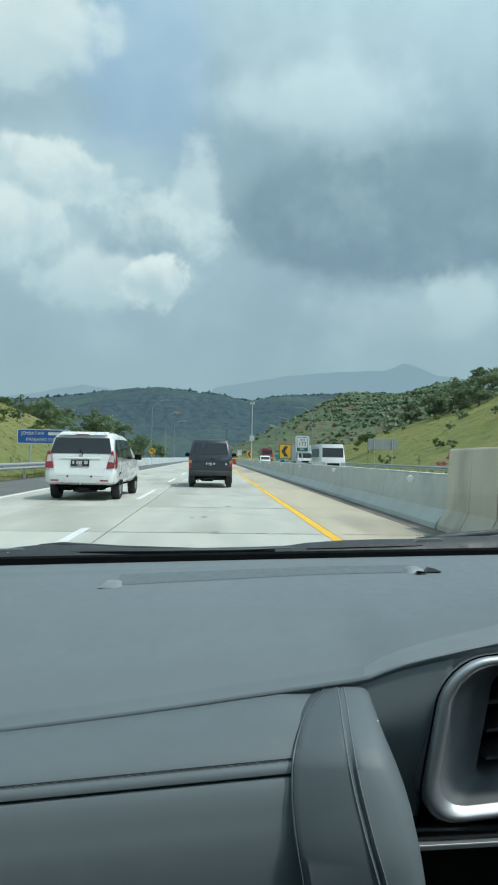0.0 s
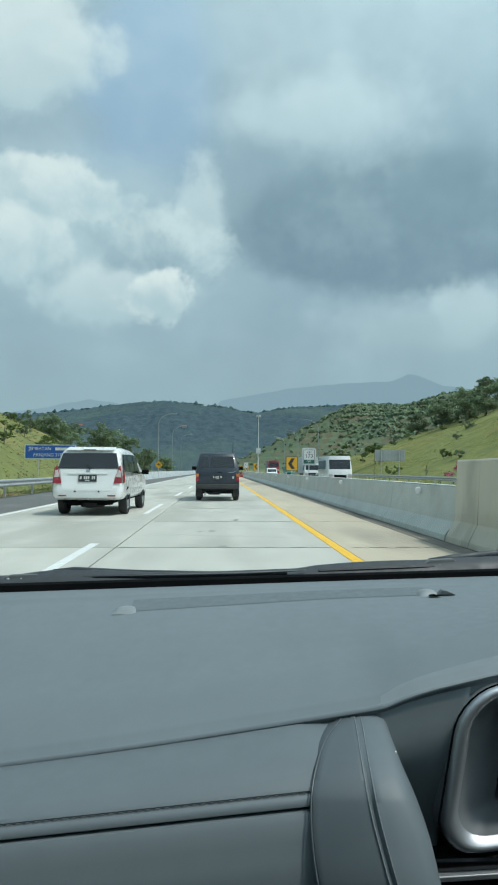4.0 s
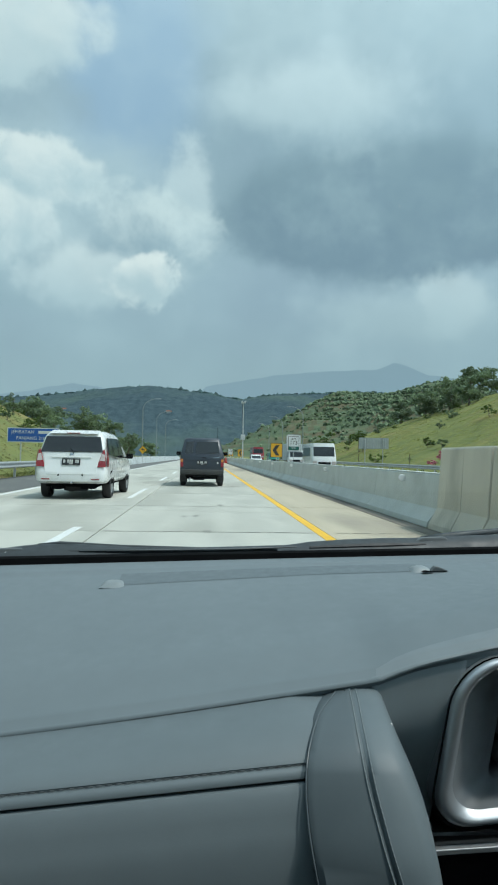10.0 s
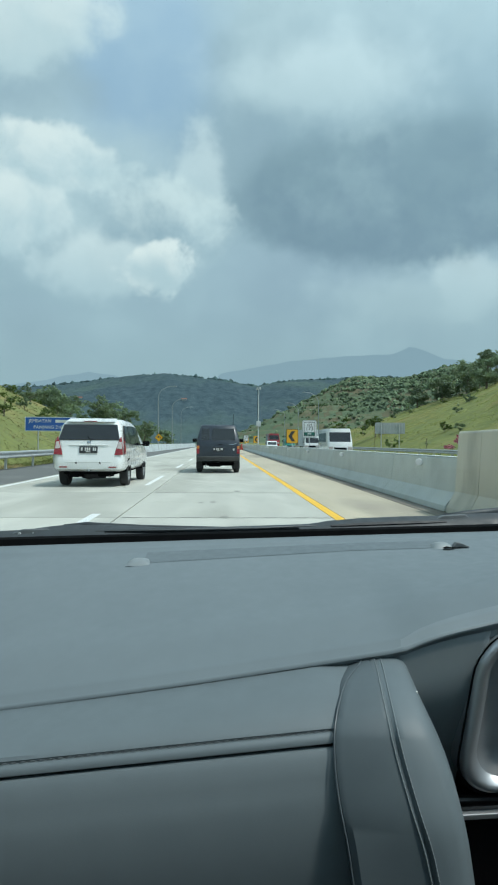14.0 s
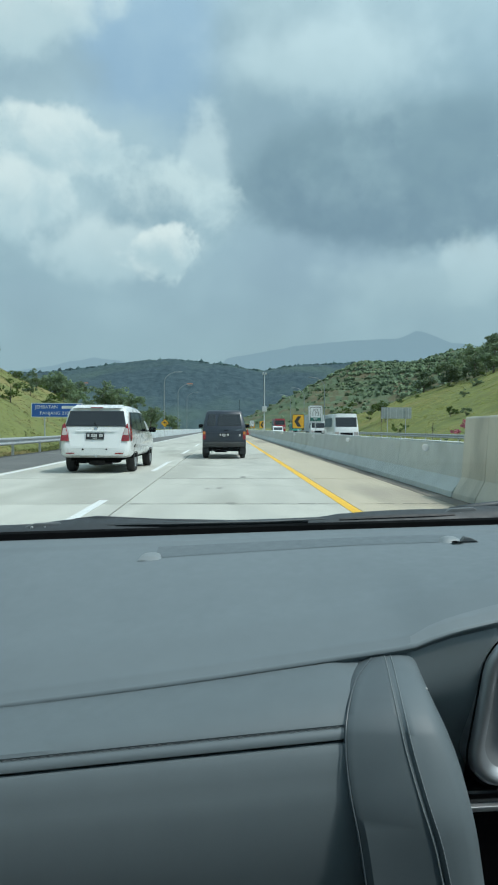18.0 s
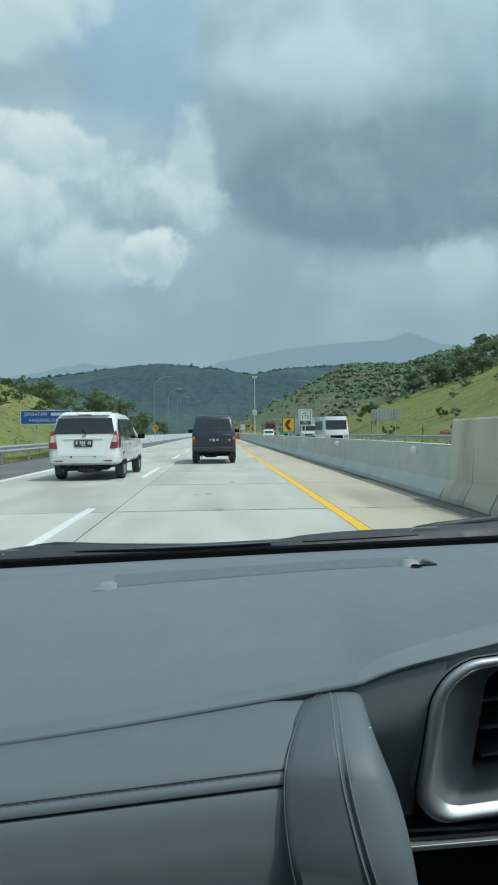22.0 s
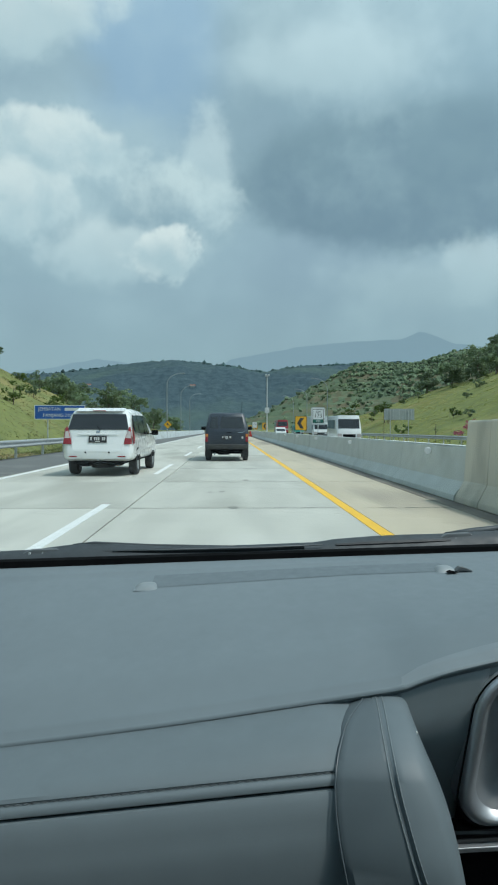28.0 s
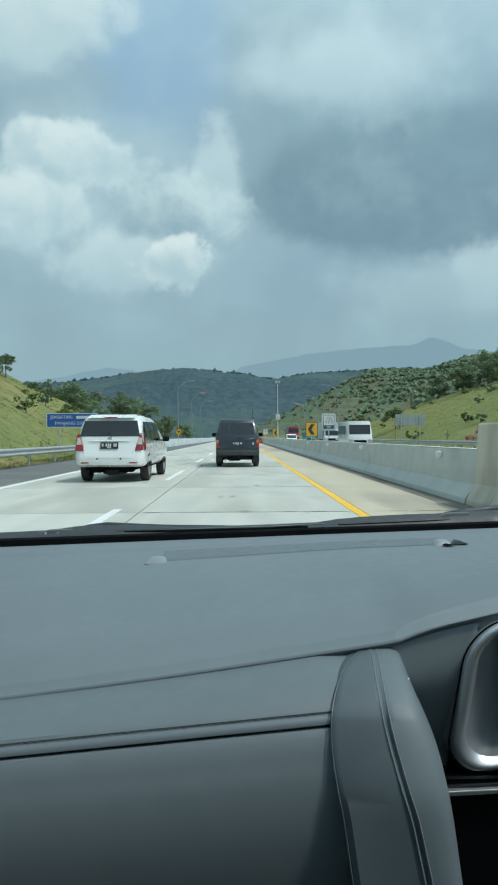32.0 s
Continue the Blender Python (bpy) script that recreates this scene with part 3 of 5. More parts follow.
# ---------------------------------------------------------------- far country
def terraced_hill():
    def at(u, v):
        base = lerp_table(u, [(-30, 0), (-5, 2), (95, 46), (140, 64), (230, 76), (340, 70), (430, 80)])
        z = base * smooth01(440, 640, v) * (1 - 0.3 * smooth01(680, 900, v))
        z *= 1 + 0.18 * noise.noise((u * 0.012, v * 0.012, 2.0))
        if z > 3:
            step = 6.0
            f = (z / step) % 1.0
            z = (math.floor(z / step) + smooth01(0.45, 0.95, f)) * step
        return (u, v, z - 0.5 + 0.5 * noise.noise((u * 0.07, v * 0.07, 0)))
    xs = [-40 + 5 * i for i in range(95)]
    ys = [430 + 5 * i for i in range(60)]
    bm = sheet(at, xs, ys)
    bm.normal_update()
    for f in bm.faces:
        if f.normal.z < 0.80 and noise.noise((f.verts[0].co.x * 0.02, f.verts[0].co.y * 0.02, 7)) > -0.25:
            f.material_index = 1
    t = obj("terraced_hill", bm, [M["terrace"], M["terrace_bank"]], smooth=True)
    tagged(t, "green hillside cut into terraces with bare earth", "hill", kind="structure")
    return at


def ridge_height(x):
    az = math.degrees(math.atan2(x, 1300))
    e = lerp_table(az, [(-60, 4.4), (-24, 4.3), (-15.5, 4.7), (-9, 5.5), (-4.6, 5.9), (0, 5.5), (2.9, 4.9), (6, 5.4), (12, 5.8), (20, 5.9), (60, 6.4)])
    return math.tan(radians(e)) * 1300


def wooded_ridge():
    """The canopy is in the surface: rounded crowns pushed out of the slope."""
    def base(u, v):
        h = ridge_height(u) * smooth01(760, 1300, v) ** 0.8
        h *= 1 + 0.10 * noise.noise((u * 0.006, v * 0.006, 1.0)) * (1 - smooth01(1200, 1300, v))
        return (u * (0.7 + 0.3 * v / 1300), v, h - 1.0)

    def at(u, v):
        x, y, z = base(u, v)
        n1, n2, n3 = noise.noise((x * 0.045, y * 0.03, 4.0)), noise.noise((x * 0.11, y * 0.08, 9.0)), noise.noise((x * 0.27, y * 0.2, 2.0))
        return (x, y - 5 * (1 - abs(n2)), z + 4.5 * (1 - abs(n1)) + 3.5 * (1 - abs(n2)) + 2.2 * n3 - 7)
    xs = [-900 + 5 * i for i in range(361)]
    ys = [740 + 9 * i for i in range(40)] + [1100 + 6 * i for i in range(36)] + [1330, 1380]
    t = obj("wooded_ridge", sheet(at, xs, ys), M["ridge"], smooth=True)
    tagged(t, "dark forested ridge across the end of the valley", "ridge", kind="structure")
    return base


def mountains():
    def range_(name, table, dist, m, label):
        xs = [-30 + 0.5 * i for i in range(140)]

        def at(u, v):
            a = radians(u)
            e = lerp_table(u, table) + 0.12 * noise.noise((u * 0.7, 3.1, dist))
            z = math.tan(radians(max(0.3, e))) * dist * v
            return (math.sin(a) * dist * (1 - 0.1 * v) * 1.1, math.cos(a) * dist * (1.1 - 0.1 * v), z)
        o = obj(name, sheet(at, xs, [0, 0.25, 0.5, 0.75, 0.9, 1.0]), m, smooth=True)
        tagged(o, label, "mountain", kind="structure")
    range_("mountain_backdrop", [(-30, 0.5), (-5, 1.0), (0, 6.1), (6, 7.2), (11, 7.6), (15.2, 7.7), (16.6, 8.35), (17.8, 7.9), (19.5, 7.2), (22, 6.8), (30, 5.6), (40, 3)], 4000, M["mountain"], "pale blue mountain, haze put into its glowing colour")
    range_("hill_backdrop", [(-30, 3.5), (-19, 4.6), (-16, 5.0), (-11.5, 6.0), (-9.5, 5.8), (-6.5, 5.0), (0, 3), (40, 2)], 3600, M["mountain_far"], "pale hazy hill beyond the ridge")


terrace_at = terraced_hill()
ridge_at = wooded_ridge()
mountains()
# ---------------------------------------------------------------- barriers and rails
def concrete_barrier():
    """Low median barrier in segments, with a sloping foot and a paler cap; a round reflector on every other one."""
    root = thing("concrete_barrier", "low grey concrete median barrier with sloping foot and reflectors", "barrier", kind="structure")
    prof = [(0.0, 0.0), (0.02, 0.10), (0.20, 0.32), (0.27, 0.90), (0.30, 0.92), (0.45, 0.92), (0.48, 0.90), (0.55, 0.32), (0.73, 0.10), (0.75, 0.0)]
    seg = 4.2
    bm = prism(prof, "y", 0.008, seg - 0.008, bevel=0.006)
    me = bpy.data.meshes.new("barrier_segment")
    bm.to_mesh(me)
    bm.free()
    me.materials.append(M["barrier"])
    cap = bpy.data.meshes.new("cap")
    bm = bmesh.new()
    box(bm, 0.285, 0.465, 0.01, seg - 0.01, 0.921, 0.936, bevel=0.004)
    bm.to_mesh(cap)
    bm.free()
    cap.materials.append(M["barrier_top"])
    refl = bpy.data.meshes.new("reflector")
    bm = lathe([(0.0, 0.0), (0.055, 0.0), (0.062, 0.006), (0.062, 0.03), (0.0, 0.03)], 18, "y")
    bm.to_mesh(refl)
    bm.free()
    refl.materials.append(M["sign_white"])
    for k in range(74):
        y = 10.95 + k * seg
        x = BAR + bend(y)
        turn = -math.atan2(bend(y + seg) - bend(y), seg)
        s = new("barrier_segment", me)
        s.parent = root
        s.matrix_basis = Matrix.Translation((x, y, 0)) @ Matrix.Rotation(-turn, 4, "Z")
        c = new("cap", cap)
        c.parent = s
        if k % 2 == 0:
            r = new("reflector", refl)
            r.parent = s
            r.location = (0.185, 2.0, 0.79)
            r.scale = (1.2, 1.0, 1.2)


def tall_barrier():
    """Older, higher panels before the low barrier begins."""
    root = thing("tall_barrier", "tall stained concrete barrier panels with open joints", "barrier", kind="structure")
    prof = [(0.0, 0.0), (0.02, 0.09), (0.16, 0.36), (0.22, 1.35), (0.24, 1.38), (0.40, 1.38), (0.42, 1.35), (0.48, 0.36), (0.62, 0.09), (0.64, 0.0)]
    me = bpy.data.meshes.new("barrier_panel")
    bm = prism(prof, "y", 0.012, 0.988, bevel=0.008)
    bm.to_mesh(me)
    bm.free()
    me.materials.append(M["old_concrete"])
    rnd = random.Random(5)
    for k in range(18):
        p = new("barrier_panel", me)
        p.parent = root
        p.matrix_basis = pose(BAR + rnd.uniform(-0.012, 0.012), 10.9 - 1.0 * (k + 1), rnd.uniform(-0.012, 0.0), 0, rnd.uniform(-0.4, 0.4), rnd.uniform(-0.3, 0.3))


def guard_rail(u, y0, y1, label, face=1):
    """Corrugated steel rail on posts with spacers; face: the side on which the traffic runs."""
    root = thing("guard_rail", label, "guard rail", kind="structure")
    wave = [(0.0, 0.43), (0.045, 0.46), (0.05, 0.50), (0.0, 0.55), (0.0, 0.60), (0.05, 0.65), (0.045, 0.70), (0.0, 0.74)]
    n = int((y1 - y0) / 4)
    for i in range(n):
        a, b = y0 + 4 * i, y0 + 4 * i + 4.06
        bm = sheet(lambda p, v: (u + bend(v) + face * p[0], v, p[1]), wave, [a, b], thick=(-0.004 * face, 0, 0))
        part("rail", bm, M["galv"], root)
        bm = bmesh.new()
        box(bm, u + bend(a) - face * 0.16 - 0.05, u + bend(a) - face * 0.16 + 0.05, a - 0.04, a + 0.04, -0.4, 0.72, bevel=0.006)
        post = part("post", bm, M["galv"], root)
        bm = bmesh.new()
        x0, x1 = sorted((u + bend(a) - face * 0.108, u + bend(a) - face * 0.006))
        box(bm, x0, x1, a - 0.06, a + 0.06, 0.47, 0.70)
        part("spacer", bm, M["galv"], post)
    return root


def white_parapet():
    root = thing("parapet", "white painted concrete parapet beyond the steel rail", "parapet", kind="structure")
    for k in range(24):
        y = 72 + 5 * k
        x = -8.4 + bend(y) + 0.012 * (y - 72)
        bm = prism([(0, 0), (0.03, 0.3), (0.12, 0.95), (0.34, 0.95), (0.36, 0.0)], "y", 0.01, 4.99, bevel=0.01)
        bmesh.ops.scale(bm, vec=(-1, 1, 1), verts=bm.verts)
        bmesh.ops.recalc_face_normals(bm, faces=bm.faces)
        p = part("parapet_segment", bm, M["parapet"], root)
        p.matrix_basis = Matrix.Translation((x, y, -0.05)) @ Matrix.Rotation(-math.atan2(-(bend(y + 5) - bend(y)) - 0.06, 5) * -1, 4, "Z")


concrete_barrier()
tall_barrier()
guard_rail(-8.95, -12, 70, "galvanised steel guard rail along the grassy verge", 1)
guard_rail(17.2, -4, 180, "far galvanised guard rail of the other carriageway", -1)
white_parapet()
other = obj("opposite_road", strip(4.75, 16.6, -30, 330, 0.0, thick=(0, 0, -0.03)), M["asphalt"])
tagged(other, "grey asphalt of the opposite carriageway behind the barrier", "road", kind="structure")
for u in (5.6, 14.9):
    part("edge_line", strip(u - 0.07, u + 0.07, -30, 330, 0.006, thick=(0, 0, -0.004)), M["white_line"], other)


# ---------------------------------------------------------------- the car in which the camera rides
def own_car():
    car = thing("car", "grey car seen from inside, with leather dashboard", "car", (0.32, 0.3, 0))
    inv = car.matrix_world.inverted()

    def add(name, bm, m, parent=None, label="", smooth=False):
        """Coordinates of the place; the car's empty stands off the origin."""
        o = part(name, bm, m, parent or car, label, smooth)
        if parent is None:
            o.matrix_parent_inverse = inv
        return o

    z_edge = lambda x: 0.9045 + 0.1445 * x if x < 0.195 else lerp_table(x, [(0.195, 0.9327), (0.205, 0.9355), (0.215, 0.9402), (0.235, 0.9468), (0.26, 0.953), (0.29, 0.9595), (0.34, 0.970), (0.40, 0.984), (0.50, 1.0), (0.7, 1.01), (1.2, 0.99)])
    z_left = lambda x: max(z_edge(x), 0.836)
    z_seam = lambda x: max(0.8945 + 0.089 * x, 0.8455)
    y_edge = lambda x: 0.735 + 0.03 * smooth01(0.0, -0.6, x)
    xs = [-0.6 + 0.02 * i for i in range(91)]

    def top(u, v):
        """v from 0 at the windscreen to 1 at the edge over the panel, and on round the lip."""
        yf, zf = y_edge(u), z_left(u)
        yc, zc = 1.165 + 0.02 * u * 0, 0.985 + 0.028 * u
        if v <= 1:
            y = yc + (yf - yc) * v
            lift = 0.012 * math.sin(math.pi * v)
            z0 = zf if u < 0.195 else 0.9327 + 0.05 * (min(u, 0.5) - 0.195)
            hood = zf - z0
            lift += 0.005 * math.sin(math.pi * smooth01(0.68, 1.0, v))
            lift += 0.0035 * (1 - smooth01(0.11, 0.14, v))
            z = zc + (z0 - zc) * v + lift + hood * smooth01(0.35, 0.95, v)
            return (u, y, z - (0.004 if v > 0.99 else 0))
        w = v - 1
        return (u, yf - 0.005 * math.sin(w * math.pi / 2), zf - 0.004 - 0.0045 * (1 - math.cos(w * math.pi / 2)))
    vs = [0, 0.04, 0.08, 0.11, 0.12, 0.13, 0.14] + [0.16 + 0.06 * i for i in range(12)] + [0.84, 0.86, 0.88, 0.895, 0.91, 0.925, 0.94, 0.955, 0.97, 0.985, 1.0, 1.25, 1.5, 1.75, 2.0]
    dash = add("dashboard", sheet(top, xs, vs, thick=(0, 0.004, -0.006)), M["dash_skin"], label="grained soft dashboard top, sheen from the windscreen", smooth="auto")

    # padded crest that swells out of the edge and runs on over the vents
    def crest(u, v):
        h = smooth01(0.02, 0.42, u)
        x, y, z = top(u, v)
        t = -0.0013 + 0.0032 * h * smooth01(0.915, 0.99, v)
        return (x, y - 0.75 * t, z + 0.75 * t)
    add("dash_crest", sheet(crest, [0.02 + 0.02 * i for i in range(60)], [1.8, 1.5, 1.2, 1.0, 0.985, 0.97, 0.955, 0.94, 0.925, 0.91, 0.895, 0.88, 0.86, 0.84]), M["crest_sheen_skin"], dash, "padded crest of the dashboard, dust and sheen painted paler", smooth=True)

    # padded panel in front of the seat: a sloping band, the stitched groove, and the face below
    def panel(u, v):
        zt, zs, ye = z_left(u) - 0.007 * smooth01(0.100, 0.14, u), z_seam(u), y_edge(u)
        table_y = [(0, ye + 0.002), (0.30, ye - 0.055), (0.42, 0.648), (0.44, 0.6455), (0.452, 0.6462), (0.464, 0.6415), (0.485, 0.6380), (0.495, 0.6375), (0.503, 0.6440), (0.512, 0.6445), (0.521, 0.6350), (0.54, 0.630), (0.70, 0.612), (0.85, 0.604), (1.0, 0.612), (1.2, 0.65)]
        table_z = [(0, zt - 0.0082), (0.30, 0.5 * zt + 0.5 * zs - 0.014), (0.42, zs - 0.0225), (0.44, zs - 0.0255), (0.452, zs - 0.0278), (0.464, zs - 0.0292), (0.485, zs - 0.0335), (0.495, zs - 0.0362), (0.503, zs - 0.0372), (0.512, zs - 0.0392), (0.521, zs - 0.0402), (0.54, zs - 0.0455), (0.70, zs - 0.085), (0.85, zs - 0.14), (1.0, zs - 0.24), (1.2, zs - 0.36)]
        return (u, lerp_table(v, table_y), lerp_table(v, table_z))
    vv = [0, 0.1, 0.2, 0.30, 0.36, 0.42, 0.44, 0.452, 0.464, 0.485, 0.495, 0.503, 0.512, 0.521, 0.54, 0.6, 0.65, 0.70, 0.78, 0.85, 0.92, 1.0, 1.2]
    px = [-0.6 + 0.02 * i for i in range(38)]
    pan = add("dash_panel", sheet(panel, px, vv, thick=(0, 0.02, -0.01)), M["leather"], label="padded dark grey leather panel with a stitched seam", smooth="auto")
    for row, (v, m) in enumerate(((0.452, "thread"),)):
        bm = bmesh.new()
        x = -0.55
        while x < 0.125:
            a, b = Vector(panel(x, v)), Vector(panel(x + 0.0062, v))
            tube([a + Vector((0, -0.0008, 0.0006)), (a + b) / 2 + Vector((0, -0.0022, 0.0016)), b + Vector((0, -0.0008, 0.0006))], 0.0005, 5, bm)
            x += 0.0088
        tagged(add("stitching", bm, M[m], pan, "row of thick stitches"), kind="stuff")

    # leather pad that rises beside the centre vents
    rows = [(0.9245, 0.160, 0.169, 0.196, 0.785), (0.920, 0.157, 0.168, 0.196, 0.742), (0.9140, 0.152, 0.167, 0.196, 0.722), (0.9085, 0.131, 0.165, 0.197, 0.7006), (0.9003, 0.116, 0.161, 0.195, 0.668), (0.8887, 0.1055, 0.159, 0.197, 0.638),
            (0.8663, 0.101, 0.161, 0.206, 0.620), (0.8424, 0.101, 0.166, 0.2125, 0.605), (0.8198, 0.1035, 0.171, 0.2155, 0.591), (0.798, 0.108, 0.178, 0.219, 0.584),
            (0.70, 0.120, 0.195, 0.227, 0.562), (0.60, 0.124, 0.202, 0.232, 0.58)]
    tabs = [[(-r[0], r[k]) for r in rows] for k in range(1, 5)]

    def pad(u, v):
        xl, xm, xr, yf = (sum(lerp_table(-v + d, t) for d in [(0.0015 + 0.0025 * smooth01(0.908, 0.892, v)) * j for j in range(-3, 4)]) / 7 for t in tabs)
        pts = [(xl + 0.004, yf + 0.050), (xl, yf + 0.022), (xl + 0.0012, yf + 0.008), (xl + 0.007, yf + 0.003), (xm - 0.008, yf + 0.001), (xm - 0.0035, yf - 0.0005), (xm, yf + 0.0035), (xm + 0.0035, yf - 0.0005),
               (xm + 0.010, yf - 0.001), (xr - 0.016, yf - 0.002), (xr - 0.006, yf + 0.003), (xr, yf + 0.012), (xr + 0.004, yf + 0.03), (xr + 0.006, yf + 0.09)]
        return (*pts[u], v)
    zz = [0.9245, 0.923, 0.9215, 0.920, 0.9185, 0.917, 0.9155, 0.9135, 0.912, 0.9105] + [0.9085 - 0.002 * i for i in range(22)] + [0.863 - 0.008 * i for i in range(1, 32)]
    bol = add("bolster", sheet(pad, range(6, 14), zz), M["bolster_leather"], label="rounded leather bolster with double seam", smooth="auto")
    add("bolster_cheek", sheet(pad, range(0, 7), zz), M["shaded_leather"], bol, "smooth leather cheek, darkened for its shade", smooth="auto")
    for k in (5, 7):
        way = [Vector(pad(k, z)) + Vector((0, -0.0009 + 0.0005 * (i % 2), 0)) for i, z in enumerate([0.921 - 0.002 * i for i in range(143)])]
        add("stitching", tube(way, 0.0007, 5), M["pale_thread"], bol, "row of stitches along the seam")

    piping = [Vector(pad(2, z)) + Vector((-0.0012, -0.0008, 0)) for z in [0.916 - 0.003 * i for i in range(96)]]
    add("piping", tube(piping, 0.0008, 6), M["shaded_leather"], bol, "thin piping along the cheek")

    add("fabric_tab", boxes((0.1958, 0.1980, 0.680, 0.683, 0.8970, 0.8995), bevel=0.0006), M["plate_mark"], bol, "tiny pale tab at the edge")

    # hood round the vent, dark, set back under the lip
    vent_z = 0.858

    def hood(u, v):
        zt = z_left(min(0.29, u)) - 0.010
        z = zt + (0.60 - zt) * v
        return (u + 0.18 * (z - vent_z) * smooth01(0.23, 0.28, u), 0.7235 + 0.010 * (1 - smooth01(0.0, 0.22, v)) + 0.030 * smooth01(0.08, 0.50, v), z)
    add("vent_hood", sheet(hood, [0.19 + 0.007 * i for i in range(14)], [i / 24 for i in range(25)], thick=(0, 0.01, 0)), M["hood_skin"], label="dark moulded housing beside the vent", smooth=True)
    fall = lambda u, v: (z_left(u) - 0.010 - 0.938) * v
    lid = lambda u, v: (u, 0.7240 + 0.010 * (1 - smooth01(0.0, 0.22, fall(u, v) / 0.345)), z_left(u) - 0.010 - fall(u, v))
    add("vent_brow", sheet(lid, [0.274 + 0.02 * i for i in range(33)], [0, 0.25, 0.5, 0.75, 1.0], thick=(0, 0.01, 0)), M["hood_skin"], label="moulded brow over the vent", smooth=True)
    add("vent_column", boxes((0.575, 0.92, 0.735, 0.75, 0.6, 0.97)), M["hood_skin"], label="moulded housing between the vents")

    def rounded(cx, cz, hw, hh, r, n=8):
        out = []
        for sx, sz, a0 in ((1, 1, 0), (-1, 1, 90), (-1, -1, 180), (1, -1, 270)):
            for i in range(n + 1):
                a = radians(a0 + 90 * i / n)
                out.append((cx + sx * (hw - r) + r * math.cos(a), cz + sz * (hh - r) + r * math.sin(a)))
        return out
    cx, cz = 0.425, vent_z
    vent = add("air_vent", boxes((cx - 0.10, cx + 0.10, 0.86, 0.875, cz - 0.085, cz + 0.08)), M["black"], label="centre air vent with satin silver surround")
    loops = [(0.160, 0.0915, 0.048, 0.80), (0.158, 0.0905, 0.048, 0.7215), (0.153, 0.0875, 0.046, 0.716), (0.146, 0.082, 0.042, 0.718), (0.138, 0.077, 0.038, 0.728)]

    def ring_mesh(loops, shift=0.0):
        bm = bmesh.new()
        rings = []
        for k, (hw, hh, r, y) in enumerate(loops):
            rings.append([bm.verts.new((x + 0.18 * (z - cz), y, z + 0.10 * (x - cx + 0.15))) for x, z in rounded(cx, cz - shift * k, hw, hh, r)])
        n = len(rings[0])
        for a, b in zip(rings, rings[1:]):
            for i in range(n):
                bm.faces.new((a[i], a[(i + 1) % n], b[(i + 1) % n], b[i]))
        bmesh.ops.recalc_face_normals(bm, faces=bm.faces)
        return bm
    add("surround", ring_mesh(loops), M["satin"], vent, "satin silver frame", smooth=True)
    add("shadow_gap", ring_mesh([(0.1615, 0.093, 0.0495, 0.7225), (0.159, 0.091, 0.048, 0.7225)]), M["black"], vent, "thin dark gap round the frame")
    add("duct", ring_mesh([(0.138, 0.077, 0.038, 0.728), (0.110, 0.070, 0.026, 0.752), (0.072, 0.062, 0.016, 0.778), (0.066, 0.060, 0.014, 0.800), (0.064, 0.060, 0.014, 0.86)], 0.006), M["duct_grey"], vent, "dark satin funnel of the vent", smooth=True)
    for k in range(3):
        z = 0.806 + 0.034 * k
        bm = prism([(cx - 0.064, z - 0.0025), (cx + 0.064, z + 0.0105), (cx + 0.064, z + 0.0155), (cx - 0.064, z + 0.0025)], "y", 0.795, 0.845, bevel=0.002)
        add("vane", bm, M["vane_grey"], vent)
    low = add("lower_trim", boxes((0.228, 0.9, 0.722, 0.75, 0.50, 0.766), bevel=0.004), M["gloss_black"], label="glossy black trim under the vents")
    add("trim_strip", prism([(0.229, 0.744), (0.62, 0.760), (0.62, 0.765), (0.229, 0.750)], "y", 0.714, 0.7225, bevel=0.001), M["satin"], low, "thin silver strip")

    # foot of the windscreen, wipers and small clip
    zc = lambda u: 0.985 + 0.028 * u
    bm = sheet(lambda u, v: (u, lerp_table(v, [(0, 1.145), (0.2, 1.150), (0.4, 1.156), (0.6, 1.170), (1, 1.20)]), zc(u) + lerp_table(v, [(0, -0.008), (0.2, -0.004), (0.4, 0.0115), (0.6, 0.0135), (1, 0.004)])), xs, [0, 0.2, 0.3, 0.4, 0.5, 0.6, 1.0], thick=(0, 0.004, -0.01))
    add("cowl_seal", bm, M["black"], label="black rubber strip at the foot of the windscreen", smooth="auto")
    hump = [(-0.6, 0.006), (-0.44, 0.007), (-0.37, 0.008), (-0.33, 0.013), (-0.28, 0.0165), (-0.22, 0.0145), (-0.12, 0.007), (0.0, 0.0035), (0.12, 0.0045), (0.165, 0.005), (0.20, 0.010), (0.27, 0.0135), (0.34, 0.0145), (0.40, 0.014), (0.46, 0.016), (0.6, 0.018), (1.2, 0.01)]
    bm = sheet(lambda u, v: (u, 1.205 + 0.12 * v, zc(u) + lerp_table(v, [(0, -0.01), (0.15, 0.002), (0.35, 0.008), (0.6, 0.004), (1, -0.03)]) + lerp_table(u, hump) * math.sin(math.pi * min(1, v * 1.4)) ** 0.7 if v < 0.71 else zc(u) - 0.02), xs, [0, 0.08, 0.15, 0.22, 0.3, 0.36, 0.45, 0.55, 0.65, 0.8, 1.0], thick=(0, 0, -0.015))
    add("cowl", bm, M["cowl_plastic"], label="grey moulded plastic cowl under the wipers", smooth=True)

    def wiper(points, radii, blade, label):
        w = add("wiper", tube(points, radii, 8), M["cowl_plastic"], label=label, smooth=True)
        a, b = Vector(blade[0]), Vector(blade[1])
        bm = tube([a, a.lerp(b, 0.3), a.lerp(b, 0.7), b], [0.003, 0.005, 0.005, 0.003], 6)
        add("blade", bm, M["blade_rubber"], w)
        return w
